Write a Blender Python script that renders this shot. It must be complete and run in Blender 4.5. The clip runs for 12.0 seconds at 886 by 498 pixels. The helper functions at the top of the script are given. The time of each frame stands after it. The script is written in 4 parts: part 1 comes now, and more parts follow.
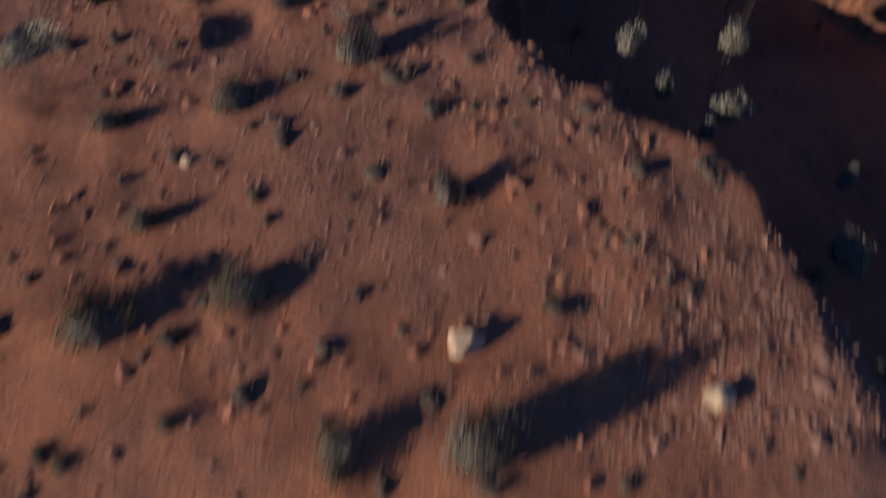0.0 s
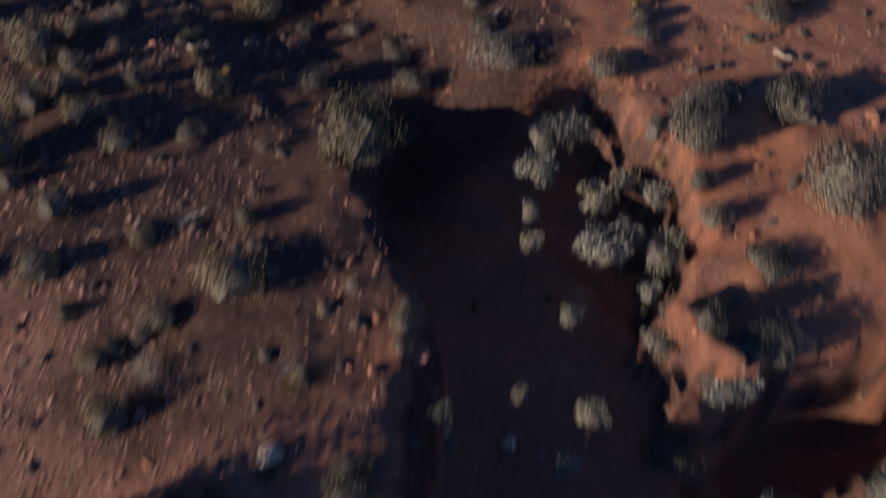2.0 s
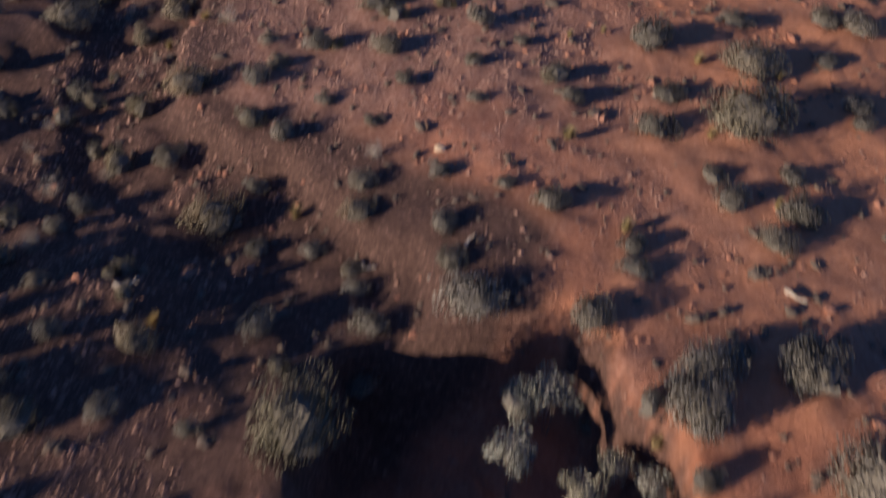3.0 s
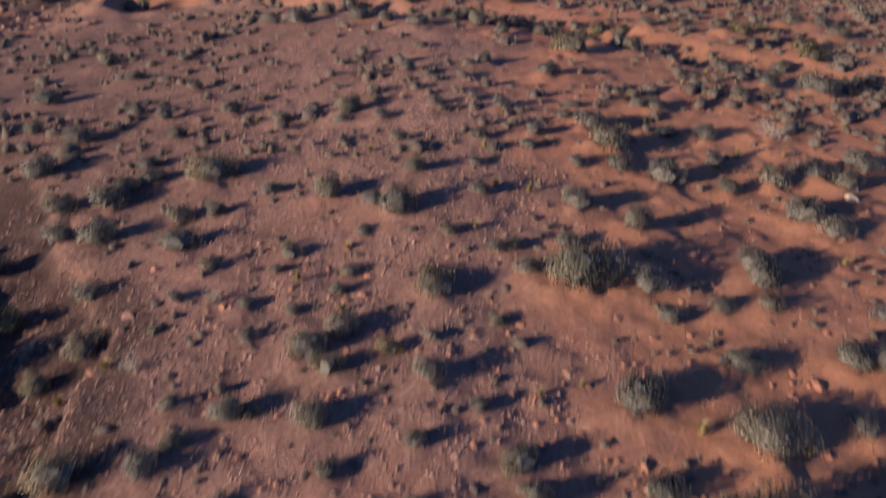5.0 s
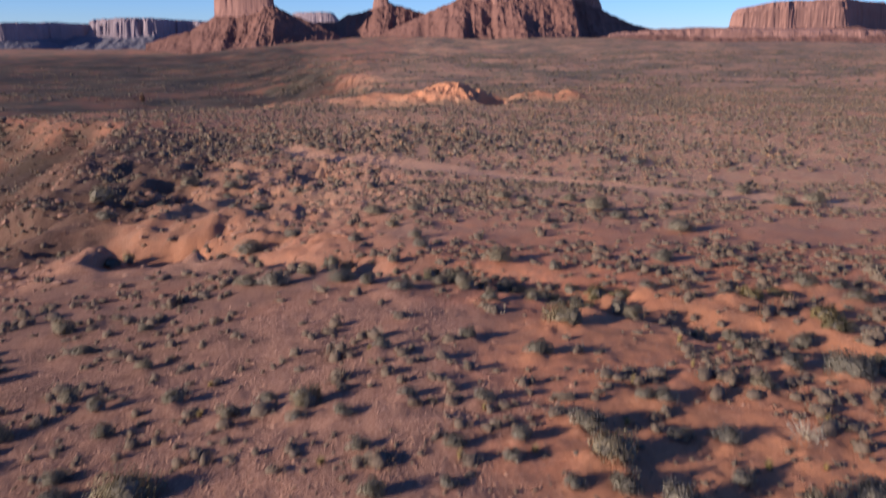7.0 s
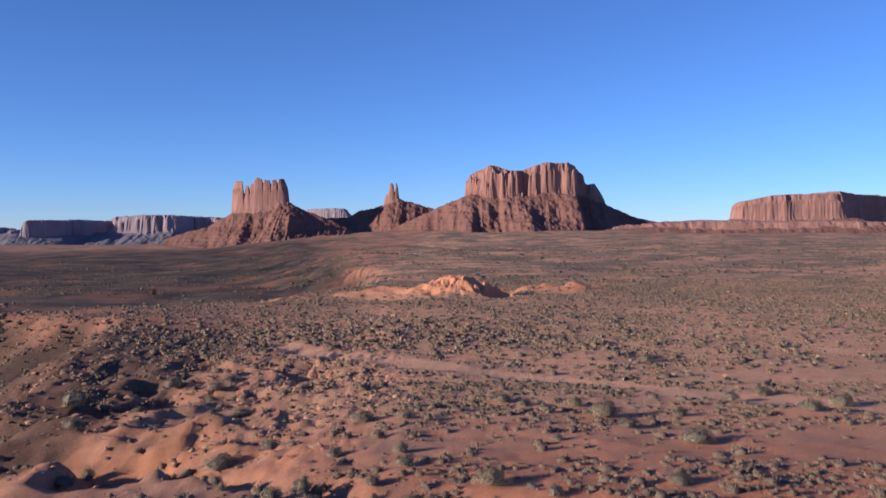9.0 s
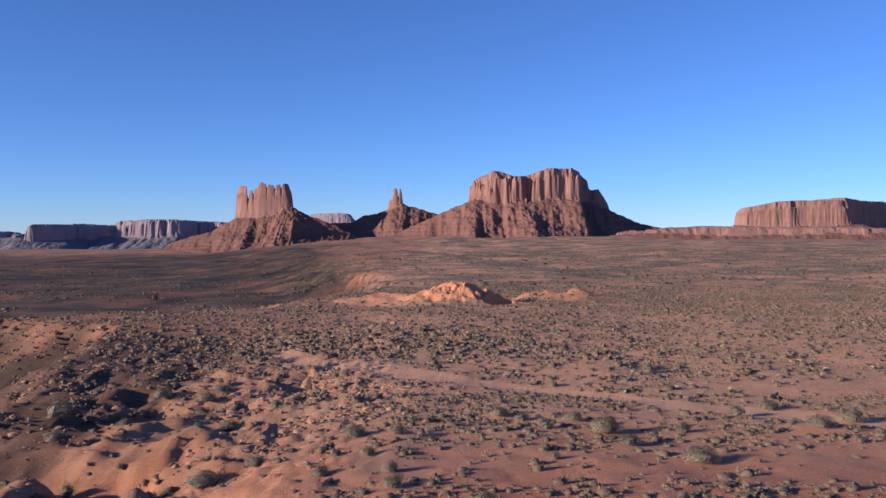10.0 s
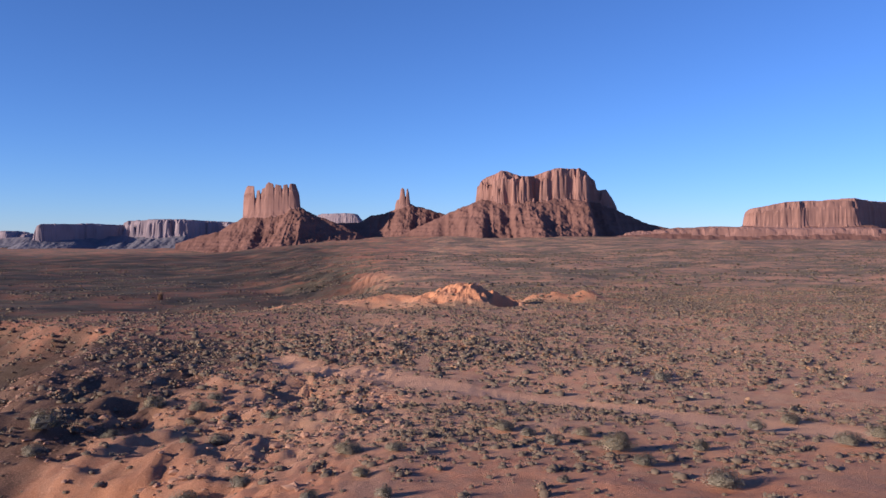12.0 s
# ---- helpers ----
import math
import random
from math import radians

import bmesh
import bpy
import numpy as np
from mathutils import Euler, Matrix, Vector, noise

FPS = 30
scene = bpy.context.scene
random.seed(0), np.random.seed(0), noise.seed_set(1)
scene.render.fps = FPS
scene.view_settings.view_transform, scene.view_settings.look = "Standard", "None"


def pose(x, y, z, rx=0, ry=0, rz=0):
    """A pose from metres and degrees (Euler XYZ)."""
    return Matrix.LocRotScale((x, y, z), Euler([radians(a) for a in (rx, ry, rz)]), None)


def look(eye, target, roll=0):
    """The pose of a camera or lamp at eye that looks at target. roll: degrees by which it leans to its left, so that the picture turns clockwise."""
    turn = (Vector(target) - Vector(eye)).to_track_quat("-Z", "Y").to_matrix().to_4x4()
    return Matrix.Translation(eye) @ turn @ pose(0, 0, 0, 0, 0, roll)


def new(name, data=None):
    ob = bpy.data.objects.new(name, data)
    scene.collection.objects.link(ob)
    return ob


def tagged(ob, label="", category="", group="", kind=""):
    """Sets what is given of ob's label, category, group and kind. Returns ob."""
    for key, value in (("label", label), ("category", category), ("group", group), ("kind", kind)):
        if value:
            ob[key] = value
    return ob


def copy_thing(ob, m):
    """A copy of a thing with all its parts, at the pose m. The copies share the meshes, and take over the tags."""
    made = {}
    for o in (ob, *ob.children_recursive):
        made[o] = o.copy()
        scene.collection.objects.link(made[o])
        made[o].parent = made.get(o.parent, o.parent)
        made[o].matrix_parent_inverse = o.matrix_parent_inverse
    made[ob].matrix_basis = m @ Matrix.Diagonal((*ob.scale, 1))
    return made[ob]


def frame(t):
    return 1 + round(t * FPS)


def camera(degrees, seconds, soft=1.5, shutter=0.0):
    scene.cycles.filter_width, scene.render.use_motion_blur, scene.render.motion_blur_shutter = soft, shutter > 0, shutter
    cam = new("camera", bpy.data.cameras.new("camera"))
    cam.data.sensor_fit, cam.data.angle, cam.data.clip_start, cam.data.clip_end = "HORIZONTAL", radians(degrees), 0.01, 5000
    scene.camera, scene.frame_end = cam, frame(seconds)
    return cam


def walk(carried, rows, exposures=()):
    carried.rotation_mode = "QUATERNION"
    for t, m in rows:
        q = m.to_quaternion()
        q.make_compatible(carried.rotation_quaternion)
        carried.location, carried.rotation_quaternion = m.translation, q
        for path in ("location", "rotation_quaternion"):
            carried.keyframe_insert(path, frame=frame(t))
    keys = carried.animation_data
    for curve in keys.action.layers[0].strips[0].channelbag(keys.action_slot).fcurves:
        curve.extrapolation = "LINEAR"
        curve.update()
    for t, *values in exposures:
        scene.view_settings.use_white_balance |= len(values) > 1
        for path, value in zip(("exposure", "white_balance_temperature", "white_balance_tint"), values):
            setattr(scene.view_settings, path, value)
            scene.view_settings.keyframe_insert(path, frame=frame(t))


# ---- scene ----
cam = camera(56.20, 12.0, 1.5, 0.85)


def view(x, y, z, yaw, pitch, roll):
    """Eye, heading to the left of north, pitch up and lean, in degrees."""
    a, b = radians(yaw), radians(pitch)
    ahead = Vector((-math.sin(a) * math.cos(b), math.cos(a) * math.cos(b), math.sin(b)))
    return look((x, y, z), Vector((x, y, z)) + ahead, roll)


walk(cam, (
    (0, view(-7.768, -30.120, 7.403, -6.188, -52.858, 5.177)),
    (0.5, view(-7.342, -27.548, 8.217, -6.665, -53.283, 5.743)),
    (1, view(-6.786, -25.399, 8.654, -5.637, -52.057, 4.316)),
    (1.5, view(-6.343, -23.324, 9.121, -5.211, -50.862, 3.762)),
    (2, view(-5.881, -21.127, 9.559, -4.754, -49.128, 3.424)),
    (2.5, view(-5.450, -19.206, 9.830, -4.270, -46.109, 3.159)),
    (3, view(-5.080, -17.520, 10.034, -3.940, -43.151, 3.007)),
    (3.5, view(-4.669, -15.768, 10.189, -3.475, -39.784, 2.701)),
    (3.7, view(-4.492, -15.139, 10.249, -3.222, -38.473, 2.538)),
    (5.3, view(-3.188, -11.342, 10.728, -1.691, -27.348, 0.552)),
    (5.5, view(-3.067, -10.786, 10.760, -1.626, -25.502, 0.496)),
    (6, view(-2.760, -9.649, 10.876, -1.410, -21.829, 0.331)),
    (6.5, view(-2.456, -8.415, 10.947, -1.242, -17.936, 0.195)),
    (7, view(-2.167, -7.312, 11.019, -1.064, -14.323, 0.185)),
    (7.5, view(-1.814, -6.208, 11.106, -0.883, -10.332, 0.123)),
    (7.7, view(-1.710, -5.732, 11.151, -0.830, -8.788, 0.112)),
    (9.3, view(-0.651, -2.358, 11.323, -0.284, -0.840, -0.183)),
    (9.5, view(-0.512, -1.900, 11.378, -0.232, -0.833, -0.119)),
    (10, view(-0.212, -0.920, 11.453, -0.115, -0.883, -0.050)),
    (10.5, view(-0.000, 0.000, 11.550, -0.000, -0.900, -0.000)),
    (11, view(0.104, 0.930, 11.565, 0.125, -0.904, -0.010)),
    (11.5, view(0.133, 1.829, 11.610, 0.249, -0.902, 0.001)),
    (12, view(0.204, 2.705, 11.654, 0.392, -0.879, 0.027)),
), ((0, -0.55), (0.5, -0.6), (1.2, -0.47), (1.8, -0.26), (2.5, 0.06), (3.5, 0.28), (5.3, 0.48), (7.0, 0.53), (12, 0.53)))


# ---- light ----
SUN_TO = Vector((-0.895, -0.446, math.tan(radians(14)))).normalized()
sky_world = bpy.data.worlds.new("desert_sky")
scene.world = sky_world
sky_world.use_nodes = True
nodes, links = sky_world.node_tree.nodes, sky_world.node_tree.links
sky = nodes.new("ShaderNodeTexSky")
sky.sky_type, sky.sun_disc = "NISHITA", False
sky.sun_elevation, sky.sun_rotation = radians(14), math.atan2(SUN_TO.x, SUN_TO.y)
sky.altitude, sky.air_density, sky.dust_density, sky.ozone_density = 2500, 1.0, 0.0, 6.0
nodes["Background"].inputs[1].default_value = 0.104
clear = nodes.new("ShaderNodeVectorMath")
clear.operation = "MULTIPLY"
clear.inputs[1].default_value = (0.98, 0.955, 1.17)
links.new(sky.outputs[0], clear.inputs[0])
links.new(clear.outputs[0], nodes["Background"].inputs[0])
sun = new("sun", bpy.data.lights.new("sun", "SUN"))
sun.data.energy, sun.data.angle, sun.data.color = 5.0, radians(0.6), (1.0, 0.88, 0.75)
sun.matrix_world = look(SUN_TO * 50, (0, 0, 0))


# ---- materials ----
def material(name, rough=0.9):
    m = bpy.data.materials.new(name)
    m.use_nodes = True
    m.node_tree.nodes["Principled BSDF"].inputs["Roughness"].default_value = rough
    m.node_tree.nodes["Principled BSDF"].inputs["Specular IOR Level"].default_value = 0.15
    return m, m.node_tree.nodes, m.node_tree.links, m.node_tree.nodes["Principled BSDF"]


def noise_at(ns, ls, coords, scale, detail=4.0, rough=0.6, stretch=None):
    if stretch:
        mapping = ns.new("ShaderNodeMapping")
        mapping.inputs["Scale"].default_value = stretch
        ls.new(coords, mapping.inputs[0])
        coords = mapping.outputs[0]
    n = ns.new("ShaderNodeTexNoise")
    n.inputs["Scale"].default_value, n.inputs["Detail"].default_value, n.inputs["Roughness"].default_value = scale, detail, rough
    ls.new(coords, n.inputs["Vector"])
    return n.outputs["Fac"]


def ramp(ns, ls, value, *stops):
    r = ns.new("ShaderNodeValToRGB")
    while len(r.color_ramp.elements) < len(stops):
        r.color_ramp.elements.new(0.5)
    for e, (at, colour) in zip(r.color_ramp.elements, stops):
        e.position, e.color = at, (*colour, 1)
    ls.new(value, r.inputs[0])
    return r.outputs[0]


def mix(ns, ls, share, a, b, mode="MIX"):
    n = ns.new("ShaderNodeMix")
    n.data_type, n.blend_type = "RGBA", mode
    for socket, value in ((n.inputs[0], share), (n.inputs[6], a), (n.inputs[7], b)):
        if isinstance(value, (int, float)):
            socket.default_value = value
        elif isinstance(value, tuple):
            socket.default_value = (*value, 1)
        else:
            ls.new(value, socket)
    return n.outputs[2]


def math_node(ns, ls, op, a, b):
    n = ns.new("ShaderNodeMath")
    n.operation = op
    for socket, value in zip(n.inputs, (a, b)):
        if isinstance(value, (int, float)):
            socket.default_value = value
        else:
            ls.new(value, socket)
    return n.outputs[0]


def bump(ns, ls, shader, height, strength, distance):
    n = ns.new("ShaderNodeBump")
    n.inputs["Strength"].default_value, n.inputs["Distance"].default_value = strength, distance
    ls.new(height, n.inputs["Height"])
    ls.new(n.outputs[0], shader.inputs["Normal"])


def ground_material():
    m, ns, ls, shader = material("red_desert_soil", 0.95)
    at = ns.new("ShaderNodeTexCoord").outputs["Object"]

    def share(name):
        n = ns.new("ShaderNodeAttribute")
        n.attribute_name = name
        return n.outputs["Fac"]

    fine = noise_at(ns, ls, at, 9.0, 6.0, 0.7)
    broad = noise_at(ns, ls, at, 0.35, 5.0, 0.6)
    grit = noise_at(ns, ls, at, 45.0, 3.0, 0.7)
    soil = ramp(ns, ls, broad, (0.3, (0.55, 0.198, 0.112)), (0.7, (0.7, 0.28, 0.165)))
    soil = mix(ns, ls, 0.7, soil, ramp(ns, ls, fine, (0.3, (0.5, 0.46, 0.45)), (0.7, (1.0, 1.0, 1.0))), "MULTIPLY")
    stony = ramp(ns, ls, fine, (0.3, (0.19, 0.09, 0.063)), (0.5, (0.36, 0.178, 0.125)), (0.72, (0.52, 0.3, 0.217)))
    sandy = ramp(ns, ls, fine, (0.25, (0.49, 0.188, 0.097)), (0.75, (0.64, 0.28, 0.154)))
    colour = mix(ns, ls, share("sand"), soil, sandy)
    colour = mix(ns, ls, share("gravel"), colour, stony)
    # rubble and trodden crust in patches
    clods = noise_at(ns, ls, at, 1.1, 7.0, 0.72)
    colour = mix(ns, ls, math_node(ns, ls, "MULTIPLY", ramp(ns, ls, clods, (0.46, (0, 0, 0)), (0.6, (0.75, 0.75, 0.75))), math_node(ns, ls, "SUBTRACT", 1.0, math_node(ns, ls, "MULTIPLY", share("sand"), 0.6))), colour, stony)
    # dark shale, which also darkens banks, basin and gullies in place of shade
    colour = mix(ns, ls, share("shale_shade"), colour, ramp(ns, ls, fine, (0.3, (0.065, 0.037, 0.03)), (0.55, (0.14, 0.075, 0.056)), (0.75, (0.31, 0.18, 0.135))))
    # bleached grass between the bushes
    straw = math_node(ns, ls, "MULTIPLY", ramp(ns, ls, noise_at(ns, ls, at, 0.5, 6.0, 0.7), (0.3, (0, 0, 0)), (0.52, (0.85, 0.85, 0.85))), share("dry"))
    colour = mix(ns, ls, straw, colour, ramp(ns, ls, fine, (0.3, (0.42, 0.226, 0.136)), (0.7, (0.65, 0.375, 0.24))))
    # low brush too small to stand out singly on the far plain
    patchy = noise_at(ns, ls, at, 0.11, 6.0, 0.75, (0.5, 1, 1))
    wide = noise_at(ns, ls, at, 0.022, 7.0, 0.72, (0.6, 1, 1))
    patch = math_node(ns, ls, "ADD", math_node(ns, ls, "MULTIPLY", patchy, 0.55), math_node(ns, ls, "MULTIPLY", wide, 0.6))
    cover = math_node(ns, ls, "MULTIPLY", ramp(ns, ls, patch, (0.53, (0, 0, 0)), (0.6, (1, 1, 1))), share("brush"))
    colour = mix(ns, ls, cover, colour, ramp(ns, ls, patchy, (0.35, (0.09, 0.067, 0.045)), (0.65, (0.26, 0.188, 0.124))))
    # low plain: dark brush, with the shade below the rim painted in
    colour = mix(ns, ls, share("thicket_shade"), colour, ramp(ns, ls, patchy, (0.35, (0.018, 0.015, 0.014)), (0.65, (0.05, 0.04, 0.034))))
    colour = mix(ns, ls, math_node(ns, ls, "MULTIPLY", share("track"), 0.95), colour, ramp(ns, ls, fine, (0.3, (0.54, 0.275, 0.17)), (0.7, (0.68, 0.37, 0.24))))
    ls.new(colour, shader.inputs["Base Color"])
    relief = math_node(ns, ls, "ADD", math_node(ns, ls, "ADD", fine, math_node(ns, ls, "MULTIPLY", clods, 1.3)), math_node(ns, ls, "MULTIPLY", grit, 0.8))
    bump(ns, ls, shader, relief, 0.75, 0.09)
    return m


def leaf_material(name, dark, light, pale):
    m, ns, ls, shader = material(name, 0.85)
    info = ns.new("ShaderNodeObjectInfo").outputs["Random"]
    piece = ns.new("ShaderNodeNewGeometry").outputs["Random Per Island"]
    colour = ramp(ns, ls, piece, (0.0, dark), (0.6, light), (1.0, pale))
    tone = ramp(ns, ls, info, (0.0, (0.75, 0.75, 0.7)), (0.5, (1.0, 1.0, 1.0)), (1.0, (1.12, 1.03, 0.86)))
    ls.new(mix(ns, ls, 1.0, colour, tone, "MULTIPLY"), shader.inputs["Base Color"])
    return m


def plain_material(name, dark, light, scale, rough=0.9, relief=0.02):
    m, ns, ls, shader = material(name, rough)
    at = ns.new("ShaderNodeTexCoord").outputs["Object"]
    n = noise_at(ns, ls, at, scale, 6.0, 0.65)
    ls.new(ramp(ns, ls, n, (0.3, dark), (0.7, light)), shader.inputs["Base Color"])
    bump(ns, ls, shader, n, 0.6, relief)
    return m


def rock_material(name, low, high, band, streak=0.02):
    """Sandstone with level beds and upright streaks of varnish."""
    m, ns, ls, shader = material(name, 0.9)
    at = ns.new("ShaderNodeTexCoord").outputs["Object"]
    beds = noise_at(ns, ls, at, band, 4.0, 0.7, (0.06, 0.06, 1.0))
    drips = noise_at(ns, ls, at, streak, 5.0, 0.7, (1.0, 1.0, 0.12))
    blotch = noise_at(ns, ls, at, 0.012, 5.0, 0.6)
    colour = ramp(ns, ls, beds, (0.3, low), (0.7, high))
    colour = mix(ns, ls, 0.3, colour, ramp(ns, ls, drips, (0.3, (0.45, 0.4, 0.4)), (0.6, (1.0, 1.0, 1.0))), "MULTIPLY")
    colour = mix(ns, ls, 0.4, colour, ramp(ns, ls, blotch, (0.3, (0.6, 0.6, 0.6)), (0.7, (1.1, 1.05, 1.0))), "MULTIPLY")
    ls.new(colour, shader.inputs["Base Color"])
    bump(ns, ls, shader, math_node(ns, ls, "ADD", blotch, drips), 0.5, 2.0)
    return m


SOIL = ground_material()
SAGE = leaf_material("grey_sage_leaves", (0.27, 0.231, 0.192), (0.34, 0.294, 0.248), (0.4, 0.35, 0.3))
GREEN = leaf_material("olive_brush_leaves", (0.21, 0.176, 0.125), (0.27, 0.229, 0.168), (0.33, 0.284, 0.215))
PALE_SAGE = leaf_material("pale_wash_leaves", (0.27, 0.255, 0.215), (0.46, 0.435, 0.375), (0.58, 0.55, 0.48))
DULL_SAGE = leaf_material("dusty_sage_leaves", (0.17, 0.13, 0.102), (0.215, 0.167, 0.133), (0.26, 0.205, 0.166))
BROWN = leaf_material("brown_low_brush", (0.19, 0.114, 0.08), (0.255, 0.157, 0.112), (0.31, 0.197, 0.145))
DRY_OLIVE = leaf_material("dry_olive_brush", (0.15, 0.112, 0.077), (0.195, 0.148, 0.105), (0.235, 0.182, 0.132))
# the shade inside the brush is put into this twig colour
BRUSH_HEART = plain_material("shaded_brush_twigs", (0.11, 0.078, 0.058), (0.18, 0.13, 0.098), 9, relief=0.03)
CLOD = plain_material("crusted_red_earth", (0.3, 0.125, 0.075), (0.52, 0.24, 0.15), 6, relief=0.02)
FAR_LEAVES = leaf_material("dark_far_brush", (0.06, 0.047, 0.033), (0.105, 0.083, 0.058), (0.15, 0.12, 0.085))
THICKET = plain_material("shaded_brush_core", (0.12, 0.099, 0.076), (0.21, 0.176, 0.138), 9, relief=0.03)
TAN = leaf_material("tawny_dry_leaves", (0.28, 0.216, 0.145), (0.37, 0.287, 0.195), (0.45, 0.357, 0.25))
YELLOW = leaf_material("yellowish_brush_leaves", (0.25, 0.203, 0.112), (0.34, 0.275, 0.155), (0.41, 0.335, 0.2))
STRAW = leaf_material("dry_straw_grass", (0.22, 0.15, 0.06), (0.4, 0.29, 0.13), (0.55, 0.43, 0.24))
WOOD = plain_material("weathered_grey_wood", (0.1, 0.075, 0.055), (0.26, 0.2, 0.16), 14, relief=0.01)
PALE_WOOD = plain_material("bleached_dead_wood", (0.34, 0.25, 0.18), (0.6, 0.48, 0.36), 12, relief=0.01)
STONE = plain_material("red_brown_stone", (0.21, 0.105, 0.073), (0.45, 0.255, 0.182), 3, relief=0.02)
PALE_STONE = plain_material("pale_tan_stone", (0.5, 0.33, 0.2), (0.72, 0.54, 0.36), 5, relief=0.02)
CLIFF = rock_material("red_sandstone_cliff", (0.275, 0.143, 0.118), (0.365, 0.198, 0.17), 0.012, 0.012)
TALUS = rock_material("red_shale_talus", (0.165, 0.08, 0.066), (0.235, 0.118, 0.098), 0.03, 0.012)
# far rock: the haze of distance is mixed into these base colours
FAR_CLIFF = rock_material("haze_tinted_sandstone", (0.27, 0.21, 0.24), (0.34, 0.26, 0.285), 0.006)
FAR_TALUS = rock_material("haze_tinted_slope", (0.165, 0.15, 0.18), (0.195, 0.175, 0.205), 0.006)


# ---- building ----
def mesh_object(name, verts, faces, mat, parent=None, label="", flat=True):
    me = bpy.data.meshes.new(name)
    me.from_pydata(verts if isinstance(verts, list) else verts.tolist(), [], faces if isinstance(faces, list) else faces.tolist())
    me.materials.append(mat)
    if not flat:
        me.polygons.foreach_set("use_smooth", [True] * len(me.polygons))
    ob = new(name, me)
    if parent:
        ob.parent = parent
    if label:
        tagged(ob, label)
    return ob

# ---- the lie of the land ----
def vnoise(x, y, seed=0):
    """Smooth value noise on a unit lattice, -1 to 1."""
    xi, yi = np.floor(x), np.floor(y)
    fx, fy = x - xi, y - yi
    fx, fy = fx * fx * (3 - 2 * fx), fy * fy * (3 - 2 * fy)

    def lattice(a, b):
        v = np.sin(a * 127.1 + b * 311.7 + seed * 74.7) * 43758.5453
        return 2 * (v - np.floor(v)) - 1

    low = lattice(xi, yi) * (1 - fx) + lattice(xi + 1, yi) * fx
    high = lattice(xi, yi + 1) * (1 - fx) + lattice(xi + 1, yi + 1) * fx
    return low * (1 - fy) + high * fy


def fbm(x, y, seed=0, octaves=4):
    total, size = 0.0, 1.0
    for n in range(octaves):
        total = total + size * vnoise(x * 2**n, y * 2**n, seed + 3 * n)
        size *= 0.5
    return total


def smooth(a, b, v):
    u = np.clip((v - a) / (b - a), 0, 1)
    return u * u * (3 - 2 * u)


def beside(x, y, line):
    """Distance from a polyline (positive on its right), and the share of the way along it."""
    best = np.full(np.shape(x), 1e9)
    side, along = np.zeros(np.shape(x)), np.zeros(np.shape(x))
    for n in range(len(line) - 1):
        (ax, ay), (bx, by) = line[n], line[n + 1]
        dx, dy = bx - ax, by - ay
        u = np.clip(((x - ax) * dx + (y - ay) * dy) / (dx * dx + dy * dy), 0, 1)
        d = np.hypot(x - ax - u * dx, y - ay - u * dy)
        near = d < best
        best = np.where(near, d, best)
        side = np.where(near, np.sign((y - ay) * -dx + (x - ax) * dy), side)
        along = np.where(near, (n + u) / (len(line) - 1), along)
    return best * side, along


LEVEL_Y = np.arange(-150.0, 5000.0, 2.0)
LEVEL_Z = np.interp(LEVEL_Y, (-150, -20, 0, 15, 30, 45, 60, 75, 150, 300, 600, 1200, 2600, 5000),
                    (-0.5, 0.0, 0.3, 0.2, -0.3, -1.1, -2.2, -3.1, -4.8, -9.0, -11.0, -11.0, -14.0, -14.0))
LEVEL_Z = np.convolve(np.pad(LEVEL_Z, 6, mode="edge"), np.ones(13) / 13, mode="valid")

# The wash under the start of the flight: its two lips, then its narrow upper course.
WASH = ((-4.6, -9.2), (-5.6, -7.6), (-6.5, -6.0), (-7.6, -5.0), (-9.2, -4.1), (-10.8, -3.0), (-11.8, -0.6), (-11.3, 2.2), (-12.4, 4.8), (-15.2, 9.4), (-17.0, 12.5), (-21.0, 16.0))
# The wash that crosses the view, and the rim of the terrace.
CROSS_WASH = ((-34, 54), (-23, 50.5), (-16, 47), (-10, 38.5), (-4, 34), (1, 30.5), (5, 27.5), (9, 23.5), (13, 20.5), (21, 18))
RIM = ((-60, -60), (-38, -5), (-30, 14), (-33, 32), (-38, 52), (-44, 78), (-55, 112), (-66, 143), (-92, 163), (-108, 182), (-76, 206), (-55, 228), (-46, 290),
       (-30, 380), (-150, 1000), (-300, 2000), (-600, 4900))
RAVINES = (((-52, 50), (-44, 56), (-37, 60.5), (-31, 64), (-27, 69)), ((-92, 128), (-78, 136), (-70, 141), (-62, 150)))
# A scoured pit by the cross wash: west, east, south and north edge, and depth.
PIT = (-23.3, -18.0, 44.0, 50.0, 2.9)
TRACK = ((-60, 138), (-27, 122), (-19, 105), (-12.4, 97.6), (-5.4, 90.6), (0, 84.5), (7, 78), (16, 70), (23, 64), (31, 58), (48, 47), (80, 30))


